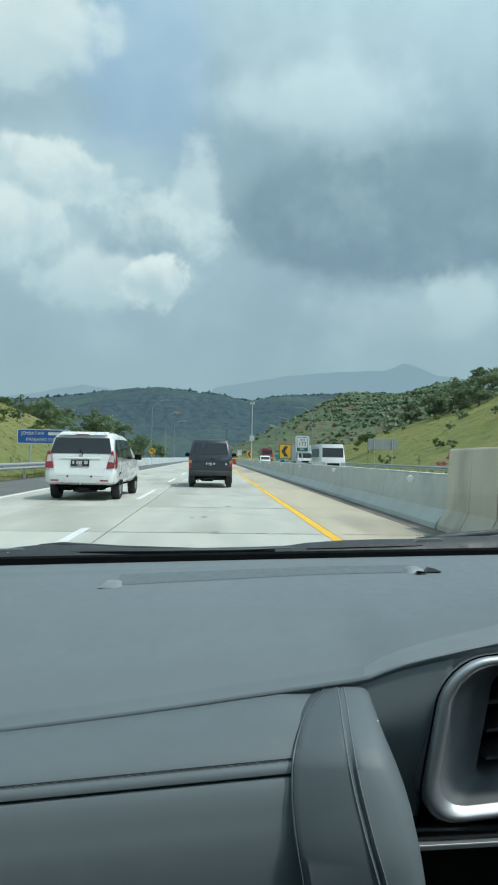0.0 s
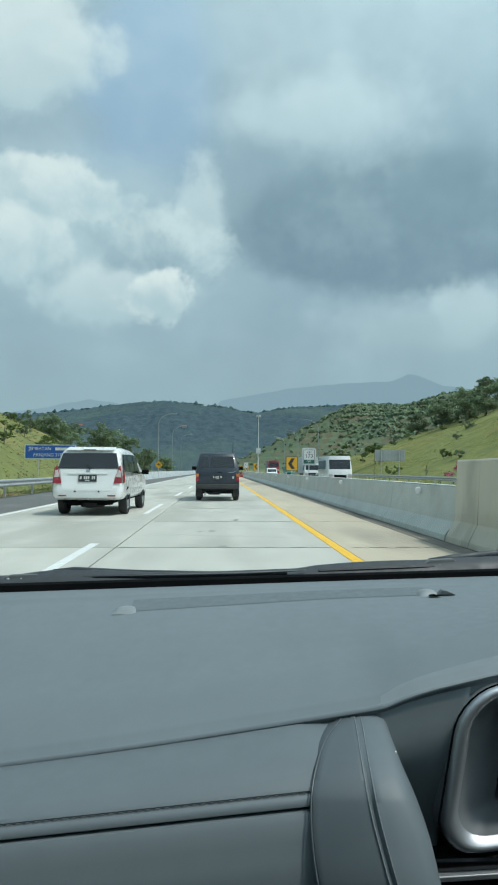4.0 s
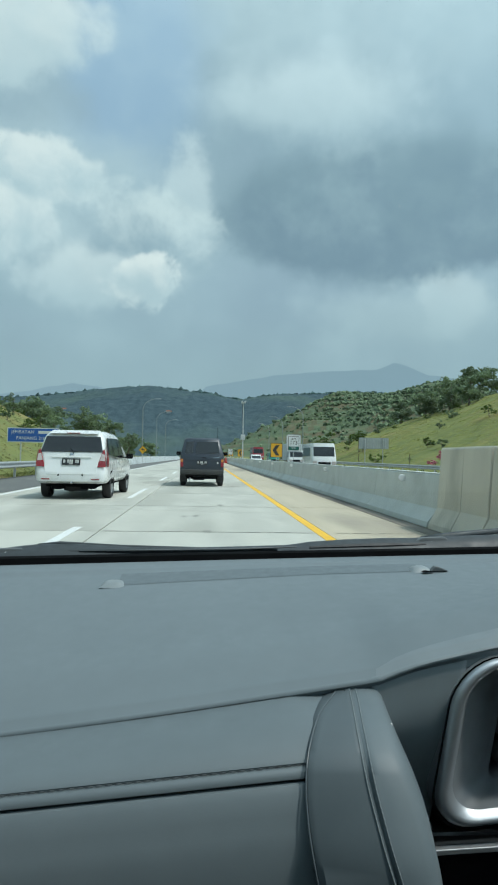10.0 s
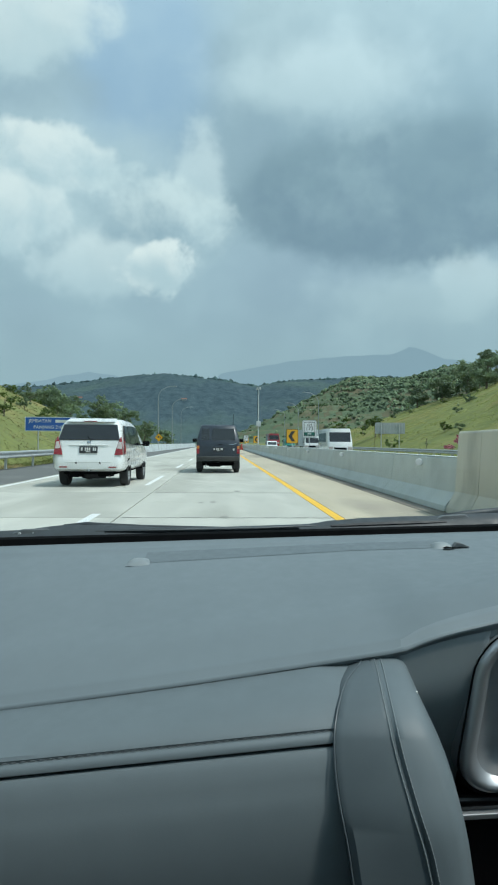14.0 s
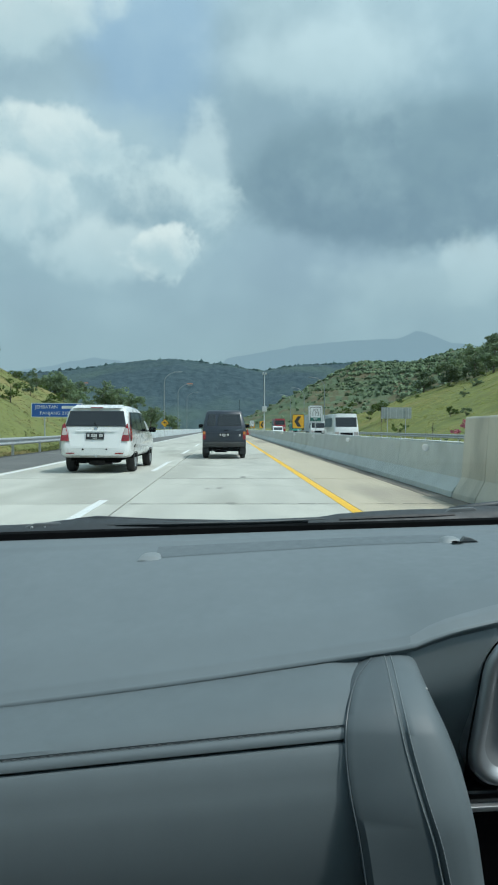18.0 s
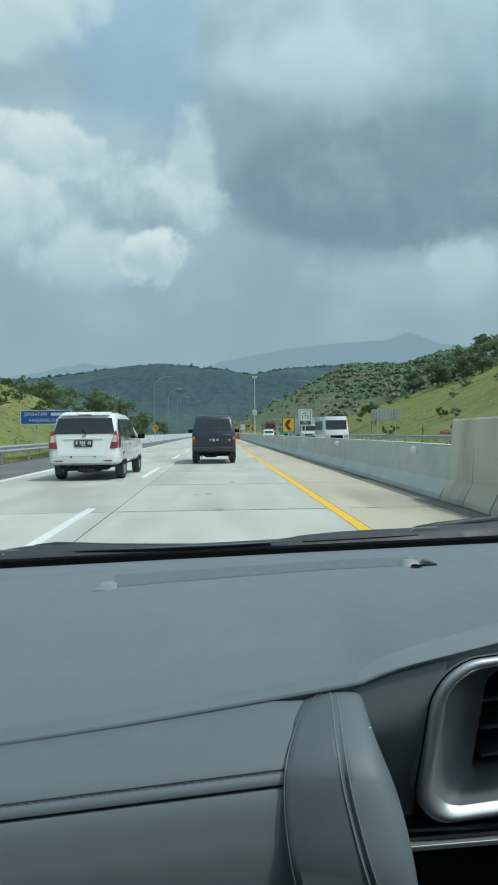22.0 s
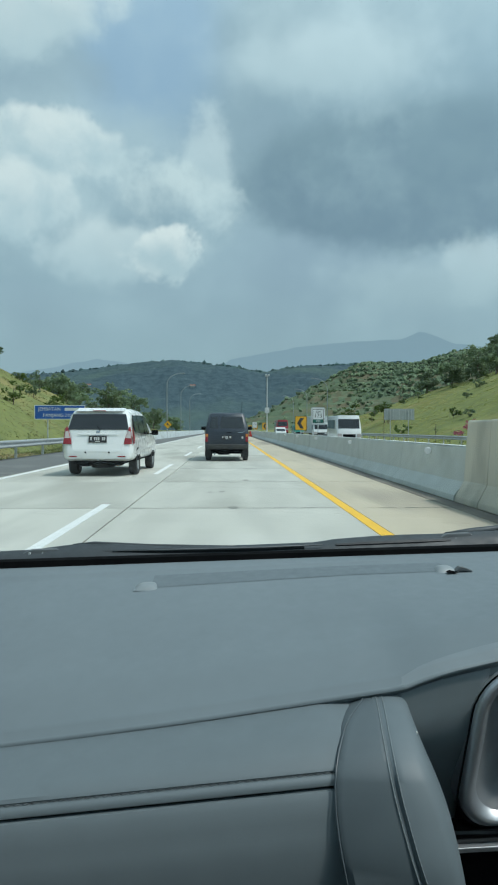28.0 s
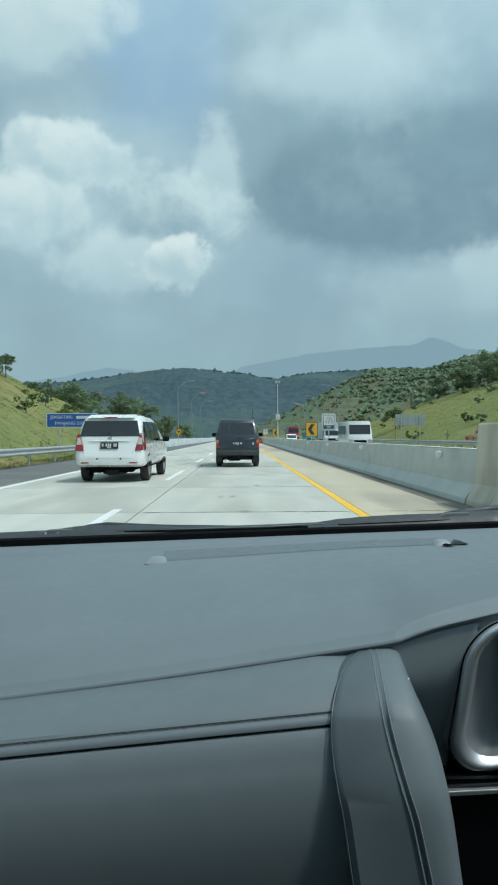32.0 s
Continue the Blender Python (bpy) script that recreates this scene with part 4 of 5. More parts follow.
    wiper([(0.62, 1.27, zc(0.62) + 0.032), (0.54, 1.265, zc(0.54) + 0.027), (0.47, 1.26, zc(0.47) + 0.021), (0.42, 1.255, zc(0.42) + 0.017)], [0.005, 0.006, 0.008, 0.006], ((0.42, 1.225, zc(0.42) + 0.012), (0.20, 1.225, zc(0.20) + 0.010)), "dark wiper arm rising from its pivot on the cowl")
    wiper([(-0.30, 1.25, zc(-0.3) + 0.020), (-0.26, 1.25, zc(-0.26) + 0.0225), (-0.15, 1.25, zc(-0.15) + 0.015), (0.0, 1.25, zc(0) + 0.0085), (0.15, 1.25, zc(0.15) + 0.009)], [0.004, 0.005, 0.004, 0.003, 0.003], ((-0.24, 1.225, zc(-0.24) + 0.011), (0.14, 1.225, zc(0.14) + 0.007)), "long dark wiper lying along the windscreen")
    for x0, x1, h, bolts in ((-0.398, -0.305, 0.019, (-0.377, -0.352, -0.327)), (0.392, 0.480, 0.025, (0.432, 0.455))):
        zb = zc((x0 + x1) / 2)
        plate = prism([(x0, zb - 0.006), (x1, zb - 0.006), (x1 - 0.004, zb + h * 0.45), (x1 - 0.020, zb + h), (x0 + 0.024, zb + h * 0.92), (x0 + 0.006, zb + h * 0.55)], "y", 1.232, 1.246, bevel=0.003)
        bracket = add("wiper_bracket", plate, M["bracket_grey"], label="grey moulded bracket at the wiper's root", smooth="auto")
        for x in bolts:
            bolt = lathe([(0.0, -0.002), (0.0024, -0.002), (0.003, -0.001), (0.003, 0.003), (0.0, 0.003)], 12, "y")
            bmesh.ops.translate(bolt, vec=(x, 1.230, zb + h * 0.52), verts=bolt.verts)
            add("bolt", bolt, M["sign_back"], bracket, "small steel bolt", smooth="auto")
    add("wiper_spine", tube([(-0.22, 1.222, zc(-0.22) + 0.0125), (-0.08, 1.222, zc(-0.08) + 0.0115), (0.06, 1.222, zc(0.06) + 0.0105), (0.175, 1.222, zc(0.175) + 0.0125)], [0.0012, 0.0024, 0.0024, 0.0012], 6), M["bracket_grey"], label="slim grey spine of the wiper blade", smooth=True)
    # inset cover of the defroster outlet between its two end caps
    cover = lambda u, v: (u, 1.048 + 0.052 * v, top(u, (1.165 - (1.048 + 0.052 * v)) / (1.165 - y_edge(u)))[2] + 0.0005)
    add("defroster_cover", sheet(cover, [-0.128 + 0.0121 * i for i in range(41)], [0, 0.25, 0.5, 0.75, 1.0]), M["defrost_skin"], dash, "darker smooth cover of the defroster outlet", smooth=True)
    for x, w, h in ((0.352, 0.019, 0.0105), (-0.135, 0.020, 0.0085)):
        zb = top(x, 0.24)[2]
        mount = add("dash_mount", sheet(lambda u, v: (x + w * u, 1.058 + 0.020 * v, zb - 0.004 + h * (1 - abs(u) ** 3) * (1 - abs(v) ** 3)), [-1 + i / 6 for i in range(13)], [-1 + i / 4 for i in range(9)]), M["mount_skin"], label="small pale moulded end cap on the dashboard", smooth=True)
        if x > 0:
            add("clip", prism([(x + 0.012, zb + 0.001), (x + 0.019, zb + 0.0085), (x + 0.026, zb + 0.0075), (x + 0.041, zb + 0.0015)], "y", 1.038, 1.050, bevel=0.001), M["bracket_grey"], mount, "grey plastic clip")
            add("clip_gap", prism([(x - 0.004, zb + 0.0005), (x + 0.002, zb + 0.0028), (x + 0.013, zb + 0.0008)], "y", 1.030, 1.040), M["black"], mount, "dark slot under the clip")

    # glass, and the plain unseen shell of the car that keeps sky light off the panel
    bm = sheet(lambda u, v: (u, 1.40 - 1.56 * v, 0.955 + 0.72 * v - 0.07 * v * v), [-0.55, -0.1, 0.32, 0.75, 1.19], [0, 0.25, 0.5, 0.75, 1.0])
    ws = add("windscreen", bm, M["windscreen"], label="clear sloping windscreen")
    ws.visible_shadow = False
    roof = sheet(lambda u, v: (u, -0.18 - 1.92 * v, 1.60 + 0.03 * math.sin(math.pi * v)), [-0.55, -0.2, 0.32, 0.8, 1.19], [0, 0.1, 0.3, 0.6, 1], thick=(0, 0, 0.04))
    add("roof", roof, M["headliner"], label="unseen pale headliner and roof", smooth=True)
    for x0, x1 in ((-0.66, -0.60), (1.24, 1.30)):
        add("door", boxes((x0, x1, -1.6, 1.35, 0.28, 1.0), bevel=0.02), M["own_paint"])
        for y in (-0.55, -2.0):
            add("pillar", boxes((x0 + 0.01, x1 - 0.01, y, y + 0.09, 0.99, 1.60)), M["black"])
        add("pillar", prism([(1.30, 0.96), (1.40, 0.96), (-0.06, 1.63), (-0.15, 1.63)], "x", x0 + 0.005, x1 - 0.005), M["black"])
        # Panes out of view, their tint added to cut side light on the dashboard.
        for y0, y1 in ((-0.46, 0.20), (-1.92, -0.55)):
            add("side_window", boxes((x0 + 0.028, x0 + 0.033, y0, y1, 0.99, 1.60)), M["side_glass"], label="unseen side window, tinted to dim the dashboard")
        add("side_window", prism([(0.20, 0.99), (1.27, 0.99), (0.20, 1.49)], "x", x0 + 0.028, x0 + 0.033), M["side_glass"], label="unseen front side window, tinted to dim the dashboard")
    # Rear pane, also unseen, tinted to hold back light from behind.
    add("rear_window", boxes((-0.58, 1.22, -2.075, -2.07, 0.98, 1.60)), M["side_glass"], label="dark tinted rear window")
    add("tail", boxes((-0.6, 1.24, -2.1, -2.04, 0.28, 0.98), bevel=0.02), M["own_paint"])
    add("floor_pan", boxes((-0.62, 1.26, -2.05, 2.2, 0.24, 0.30)), M["black"])
    add("bonnet", sheet(lambda u, v: (u, 1.36 + 0.95 * v, 0.86 - 0.12 * v * v), [-0.6, 0, 0.32, 0.7, 1.24], [0, 0.3, 0.6, 0.85, 1], thick=(0, 0, -0.45)), M["own_paint"], label="grey bonnet, hidden below the dashboard")
    add("bulkhead", boxes((-0.6, 1.24, 1.30, 1.34, 0.28, 0.88)), M["black"])
    for x in (-0.56, 1.2):
        for y in (1.75, -1.0):
            w = add("wheel", lathe([(0.2, -0.1), (0.31, -0.1), (0.33, -0.06), (0.33, 0.06), (0.31, 0.1), (0.2, 0.1)], 24, "x"), M["rubber"], smooth="auto")
            w.matrix_basis = Matrix.Translation((x, y, 0.33))


own_car()
# ---------------------------------------------------------------- vehicles
def wheel_mesh(parent, x, y, r, w, side):
    """Tyre, rim and hub; side: +1 when its outer face looks to +x."""
    tyre = part("wheel", lathe([(r * 0.62, -w / 2), (r * 0.93, -w / 2), (r, -w * 0.32), (r, w * 0.32), (r * 0.93, w / 2), (r * 0.62, w / 2), (r * 0.60, 0.02 * side)], 28, "x"), M["rubber"], parent, "black tyre", "auto")
    tyre.location = (x, y, r)
    rim = part("rim", lathe([(r * 0.64, w * 0.40 * side), (r * 0.60, w * 0.46 * side), (r * 0.5, w * 0.30 * side), (r * 0.2, w * 0.38 * side), (r * 0.1, w * 0.44 * side), (0.0, w * 0.44 * side)], 24, "x"), M["alloy"], tyre, "alloy rim", "auto")
    for k in range(6):
        bm = bmesh.new()
        box(bm, min(0.30 * w * side, 0.445 * w * side), max(0.30 * w * side, 0.445 * w * side), -0.028, 0.028, r * 0.18, r * 0.60)
        bmesh.ops.rotate(bm, cent=(0, 0, 0), matrix=Matrix.Rotation(k * math.pi / 3, 3, "X"), verts=bm.verts)
        part("spoke", bm, M["alloy"], tyre)
    return tyre


class Shell:
    """A car body: a side outline drawn out across the car, narrowing above the belt line."""

    def __init__(self, root, width, outline, belt, tumble, rear, bevel=0.06):
        self.hw, self.belt, self.tumble, self.rear, self.root = width / 2, belt, tumble, rear, root
        self.outline = outline

    def half(self, z):
        lean = self.tumble * max(0.0, z - self.belt) + 0.06 * max(0.0, 0.55 - z)
        return self.hw - lean

    def rear_y(self, z):
        return lerp_table(z, self.rear)

    def body(self, m, label, bevel=0.07):
        bm = bmesh.new()
        fr = (-1, -0.82, 0, 0.82, 1)
        rows = [[bm.verts.new((f * self.half(z), y + (0.05 if abs(f) == 1 and y < -1.5 else 0) - (0.10 if abs(f) == 1 and y > 1.7 else 0), z - (0.02 if abs(f) == 1 and z > 1.5 else 0))) for f in fr] for y, z in self.outline]
        n = len(rows)
        for i in range(n):
            a, b = rows[i], rows[(i + 1) % n]
            for k in range(len(fr) - 1):
                bm.faces.new((a[k], a[k + 1], b[k + 1], b[k]))
        left, right = bm.faces.new([r[0] for r in rows]), bm.faces.new([r[-1] for r in rows])
        bmesh.ops.recalc_face_normals(bm, faces=bm.faces)
        rim = list({e for f in (left, right) for e in f.edges})
        bmesh.ops.bevel(bm, geom=rim, offset=bevel, segments=3, affect="EDGES", profile=0.5, clamp_overlap=True)
        bmesh.ops.triangulate(bm, faces=[f for f in bm.faces if len(f.verts) > 4])
        return part("body", bm, m, self.root, label, "auto")

    def rear_panel(self, name, corners, m, proud=0.012, parent=None, label="", thick=0.02, bevel=0.006):
        """A panel on the tail; corners as (x, z) going round."""
        bm = bmesh.new()
        out = [bm.verts.new((x, self.rear_y(z) - proud, z)) for x, z in corners]
        inn = [bm.verts.new((x, self.rear_y(z) - proud + thick, z)) for x, z in corners]
        n = len(corners)
        fs = [bm.faces.new(out), bm.faces.new(inn[::-1])] + [bm.faces.new((out[i], inn[i], inn[(i + 1) % n], out[(i + 1) % n])) for i in range(n)]
        bmesh.ops.recalc_face_normals(bm, faces=fs)
        if bevel:
            bmesh.ops.bevel(bm, geom=list(fs[0].edges), offset=bevel, segments=2, affect="EDGES", profile=0.5)
        return part(name, bm, m, parent or self.root, label)

    def side_panel(self, name, corners, m, side, proud=0.006, parent=None, label="", thick=0.012):
        bm = bmesh.new()
        out = [bm.verts.new((side * (self.half(z) + proud), y, z)) for y, z in corners]
        inn = [bm.verts.new((side * (self.half(z) + proud - thick), y, z)) for y, z in corners]
        n = len(corners)
        fs = [bm.faces.new(out), bm.faces.new(inn[::-1])] + [bm.faces.new((out[i], inn[i], inn[(i + 1) % n], out[(i + 1) % n])) for i in range(n)]
        bmesh.ops.recalc_face_normals(bm, faces=fs)
        return part(name, bm, m, parent or self.root, label)


def quad(x0, x1, z0, z1, inset=0.0):
    return [(x0, z0), (x1, z0), (x1 - inset, z1), (x0 + inset, z1)]


def number_plate(sh, z, w, h):
    p = sh.rear_panel("number_plate", quad(-w / 2, w / 2, z - h / 2, z + h / 2), M["plate"], 0.045, label="black number plate with pale marks", bevel=0.003)
    for x0, x1 in ((-0.42, -0.32), (-0.2, -0.12), (-0.09, -0.01), (0.02, 0.1), (0.24, 0.32), (0.34, 0.42)):
        sh.rear_panel("mark_bar", quad(x0 * w, x1 * w, z - h * 0.15, z + h * 0.33), M["plate_mark"], 0.049, p, thick=0.003, bevel=0)
    sh.rear_panel("mark_bar", quad(-0.12 * w, 0.12 * w, z - h * 0.38, z - h * 0.25), M["plate_mark"], 0.049, p, thick=0.003, bevel=0)


def mirror(sh, side, y, z, m):
    bm = bmesh.new()
    x = sh.half(z)
    box(bm, min(side * (x + 0.05), side * (x + 0.25)), max(side * (x + 0.05), side * (x + 0.25)), y - 0.05, y + 0.06, z, z + 0.15, bevel=0.03)
    w = part("wing_mirror", bm, m, sh.root, "", "auto")
    part("mirror_arm", boxes((min(side * (x - 0.02), side * (x + 0.07)), max(side * (x - 0.02), side * (x + 0.07)), y - 0.02, y + 0.03, z + 0.02, z + 0.06)), m, w)


def white_mpv(at, rz=0.0):
    root = thing("mpv_car", "white people carrier driving ahead, rear lamps unlit", "car", at, rz)
    rear = [(0.40, -2.10), (0.46, -2.26), (0.68, -2.28), (0.80, -2.21), (1.18, -2.14), (1.60, -1.97), (1.71, -1.82)]
    outline = [(-2.10, 0.40), (-2.26, 0.46), (-2.28, 0.68), (-2.21, 0.80), (-2.14, 1.18), (-1.97, 1.60), (-1.82, 1.71), (-1.0, 1.765), (0.1, 1.74), (0.5, 1.66), (1.35, 1.08), (2.1, 0.92), (2.28, 0.70), (2.25, 0.40)]
    sh = Shell(root, 1.79, outline, 1.10, 0.24, rear)
    sh.body(M["white_car"], "white painted body", 0.12)
    win = sh.rear_panel("rear_window", quad(-0.78, 0.78, 1.20, 1.605, 0.095), M["dark_glass"], 0.028, label="dark tinted rear window", bevel=0.02)
    part("wiper", tube([(0.05, sh.rear_y(1.18) - 0.03, 1.17), (0.02, sh.rear_y(1.24) - 0.045, 1.24), (-0.04, sh.rear_y(1.30) - 0.04, 1.295)], 0.012, 6), M["black"], win)
    sh.rear_panel("tailgate", [(-0.58, 0.62), (0.58, 0.62), (0.65, 0.70), (0.69, 1.0), (0.74, 1.19), (-0.74, 1.19), (-0.69, 1.0), (-0.65, 0.70)], M["white_car"], 0.010, label="white tailgate", bevel=0.02)
    sh.rear_panel("garnish", quad(-0.50, 0.50, 1.06, 1.095), M["white_car"], 0.03, bevel=0.008)
    sh.rear_panel("emblem", quad(-0.05, 0.05, 1.11, 1.17), M["chrome"], 0.022, bevel=0.01)
    sh.rear_panel("badge", quad(0.40, 0.55, 0.90, 0.925), M["chrome"], 0.016, bevel=0)
    sh.rear_panel("badge", quad(-0.62, -0.42, 0.86, 0.885), M["chrome"], 0.016, bevel=0)
    for s in (-1, 1):
        lamp = sh.rear_panel("rear_lamp", [(s * 0.655, 0.82), (s * 0.872, 0.83), (s * 0.862, 1.02), (s * 0.82, 1.28), (s * 0.785, 1.27), (s * 0.70, 1.0)], M["red_lens"], 0.03, label="red rear lamp cluster", bevel=0.012)
        sh.rear_panel("reversing_lens", [(s * 0.71, 0.99), (s * 0.852, 0.98), (s * 0.832, 1.15), (s * 0.765, 1.17)], M["clear_lens"], 0.036, lamp, thick=0.01, bevel=0.004)
        sh.side_panel("rear_lamp_side", [(-2.14, 0.83), (-1.98, 0.85), (-1.95, 1.0), (-2.02, 1.24), (-2.08, 1.25)], M["red_lens"], s, 0.012)
        sh.side_panel("side_window", [(-1.78, 1.13), (-1.15, 1.10), (-1.12, 1.58), (-1.62, 1.58)], M["dark_glass"], s)
        sh.side_panel("side_window", [(-1.07, 1.10), (-0.22, 1.07), (-0.22, 1.60), (-1.05, 1.59)], M["dark_glass"], s)
        sh.side_panel("side_window", [(-0.14, 1.07), (0.92, 1.05), (0.55, 1.45), (0.25, 1.58), (-0.14, 1.60)], M["dark_glass"], s)
        sh.side_panel("side_moulding", [(-1.3, 0.66), (0.9, 0.62), (0.9, 0.68), (-1.3, 0.72)], M["white_car"], s, 0.02)
        for y in (-0.25, -1.2):
            sh.side_panel("door_handle", [(y - 0.2, 0.96), (y, 0.955), (y, 0.99), (y - 0.2, 0.995)], M["white_car"], s, 0.03, thick=0.03)
        for y in (-0.18, -1.1):
            sh.side_panel("door_gap", [(y - 0.006, 0.42), (y + 0.006, 0.42), (y + 0.006, 1.6), (y - 0.006, 1.6)], M["black"], s, 0.002, thick=0.004)
        mirror(sh, s, 0.75, 1.04, M["black"] if s > 0 else M["white_car"])
        sh.rear_panel("parking_sensor", quad(s * 0.3 - 0.02, s * 0.3 + 0.02, 0.60, 0.64), M["black"], 0.012, bevel=0)
        sh.rear_panel("reflector", quad(s * 0.62 - 0.10, s * 0.62 + 0.10, 0.50, 0.53), M["red_lens"], 0.014, bevel=0)
        for y in (-1.35, 1.4):
            arch = prism([(y + 0.40 * math.cos(a), max(0.38, 0.33 + 0.40 * math.sin(a))) for a in (math.pi * i / 12 for i in range(13))], "x", s * 0.80, s * 0.888)
            part("wheel_arch", arch, M["black"], root)
            wheel_mesh(root, s * 0.79, y, 0.33, 0.21, s)
    number_plate(sh, 0.955, 0.46, 0.17)
    part("spoiler", prism([(-2.0, 1.675), (-1.78, 1.735), (-1.60, 1.775), (-1.76, 1.71)], "x", -0.62, 0.62, bevel=0.008), M["white_car"], root)
    part("high_brake_lamp", boxes((-0.16, 0.16, -2.005, -1.96, 1.678, 1.698), bevel=0.004), M["red_lens"], root)
    part("underbody", boxes((-0.66, 0.66, -2.05, 2.1, 0.32, 0.46), (-0.5, -0.25, -2.12, -1.7, 0.25, 0.36), (0.2, 0.55, -2.0, -1.6, 0.26, 0.34), bevel=0.02), M["black"], root, "black underbody and exhaust")
    part("spare_wheel", lathe([(0.05, 0.20), (0.30, 0.20), (0.32, 0.24), (0.32, 0.32), (0.05, 0.34)], 20), M["rubber"], root).location = (0.0, -1.55, 0.0)
    part("tow_ball", lathe([(0.0, -0.03), (0.03, -0.02), (0.035, 0.0), (0.03, 0.02), (0.0, 0.03)], 12), M["chrome"], root).location = (0.02, -2.24, 0.43)
    return root


def old_van(at, rz=0.0):
    root = thing("van", "boxy dark blue-grey van with dark windows, driving ahead", "van", at, rz)
    rear = [(0.30, -2.06), (0.42, -2.14), (0.62, -2.14), (0.66, -2.08), (1.12, -2.04), (1.20, -2.02), (1.78, -1.80), (1.86, -1.72)]
    outline = [(-2.0, 0.46), (-2.06, 0.50), (-2.08, 0.68), (-2.04, 1.12), (-2.02, 1.20), (-1.80, 1.78), (-1.70, 1.84), (-0.8, 1.87), (0.2, 1.85), (0.42, 1.78), (1.0, 1.15), (2.0, 1.02), (2.16, 0.9), (2.18, 0.48)]
    sh = Shell(root, 1.66, outline, 1.15, 0.24, rear)
    sh.body(M["van_paint"], "dark blue-grey body", 0.05)
    win = sh.rear_panel("rear_window", quad(-0.27, 0.66, 1.25, 1.70, 0.06), M["dark_glass"], label="dark rear window", bevel=0.015)
    sh.rear_panel("rear_window", [(-0.66, 1.25), (-0.33, 1.25), (-0.33, 1.70), (-0.60, 1.70)], M["dark_glass"], label="dark narrow rear window", bevel=0.015)
    sh.rear_panel("door_gap", quad(-0.307, -0.293, 0.66, 1.72), M["black"], 0.004, thick=0.006, bevel=0)
    sh.rear_panel("door_handle", quad(0.0, 0.16, 1.075, 1.105), M["black"], 0.03, thick=0.03)
    sh.rear_panel("badge", quad(0.42, 0.62, 1.085, 1.105), M["chrome"], 0.016, bevel=0)
    sh.rear_panel("badge", [(0.60, 1.10), (0.66, 1.12), (0.70, 1.16), (0.64, 1.13)], M["chrome"], 0.016, bevel=0)
    sh.rear_panel("sticker", quad(0.56, 0.62, 0.86, 0.94), M["plate_mark"], 0.016, bevel=0)
    sh.rear_panel("press_line", quad(-0.70, 0.70, 0.985, 1.0), M["van_paint"], 0.02, thick=0.02)
    part("bumper", boxes((-0.82, 0.82, -2.17, -2.0, 0.46, 0.64), bevel=0.03), M["stripe_black"], root, "dark grey steel bumper", "auto")
    for s in (-1, 1):
        lamp = sh.rear_panel("rear_lamp", quad(min(s * 0.71, s * 0.815), max(s * 0.71, s * 0.815), 0.74, 1.04), M["red_lens"], 0.018, label="upright red and amber rear lamp", bevel=0.006)
        sh.rear_panel("amber_lens", quad(min(s * 0.715, s * 0.81), max(s * 0.715, s * 0.81), 0.93, 1.035), M["amber_lens"], 0.024, lamp, thick=0.01, bevel=0.004)
        sh.side_panel("side_window", [(-1.75, 1.24), (-0.95, 1.22), (-0.95, 1.72), (-1.58, 1.72)], M["dark_glass"], s)
        sh.side_panel("side_window", [(-0.86, 1.22), (-0.05, 1.20), (-0.05, 1.73), (-0.86, 1.72)], M["dark_glass"], s)
        sh.side_panel("side_window", [(0.03, 1.20), (0.82, 1.18), (0.38, 1.68), (0.22, 1.73), (0.03, 1.73)], M["dark_glass"], s)
        sh.side_panel("side_stripe", [(-1.95, 0.92), (1.7, 0.88), (1.7, 0.905), (-1.95, 0.945)], M["sign_back"], s, 0.004)
        sh.side_panel("side_stripe", [(-1.95, 0.70), (1.7, 0.68), (1.7, 0.70), (-1.95, 0.72)], M["sign_back"], s, 0.004)
        for y in (-0.0, -0.9):
            sh.side_panel("door_gap", [(y - 0.006, 0.5), (y + 0.006, 0.5), (y + 0.006, 1.75), (y - 0.006, 1.75)], M["black"], s, 0.002, thick=0.004)
        mirror(sh, s, 0.70, 1.18, M["black"])
        for y in (-1.22, 1.35):
            arch = prism([(y + 0.40 * math.cos(a), max(0.44, 0.34 + 0.40 * math.sin(a))) for a in (math.pi * i / 12 for i in range(13))], "x", s * 0.70, s * 0.832)
            part("wheel_arch", arch, M["black"], root)
            wheel_mesh(root, s * 0.72, y, 0.33, 0.20, s)
        part("mud_flap", boxes((s * 0.72 - 0.12, s * 0.72 + 0.12, -1.62, -1.60, 0.16, 0.42)), M["rubber"], root)
    number_plate(sh, 0.90, 0.40, 0.15)
    part("underbody", boxes((-0.62, 0.62, -1.95, 1.9, 0.38, 0.50), (-0.35, 0.1, -1.9, -1.4, 0.24, 0.34), (-0.75, 0.75, -1.27, -1.15, 0.26, 0.36), bevel=0.02), M["black"], root, "black chassis and axle")
    part("exhaust", tube([(-0.45, -1.6, 0.30), (-0.47, -2.0, 0.27), (-0.47, -2.12, 0.26)], 0.03, 10), M["galv"], root)
    part("aerial", tube([(0.62, 0.7, 1.3), (0.63, 0.62, 1.8), (0.64, 0.55, 2.35)], 0.006, 6), M["black"], root)
    return root


white_mpv((-3.3, 18.9, 0.0), -1.5)
old_van((-0.1, 26.7, 0.0), 0.3)
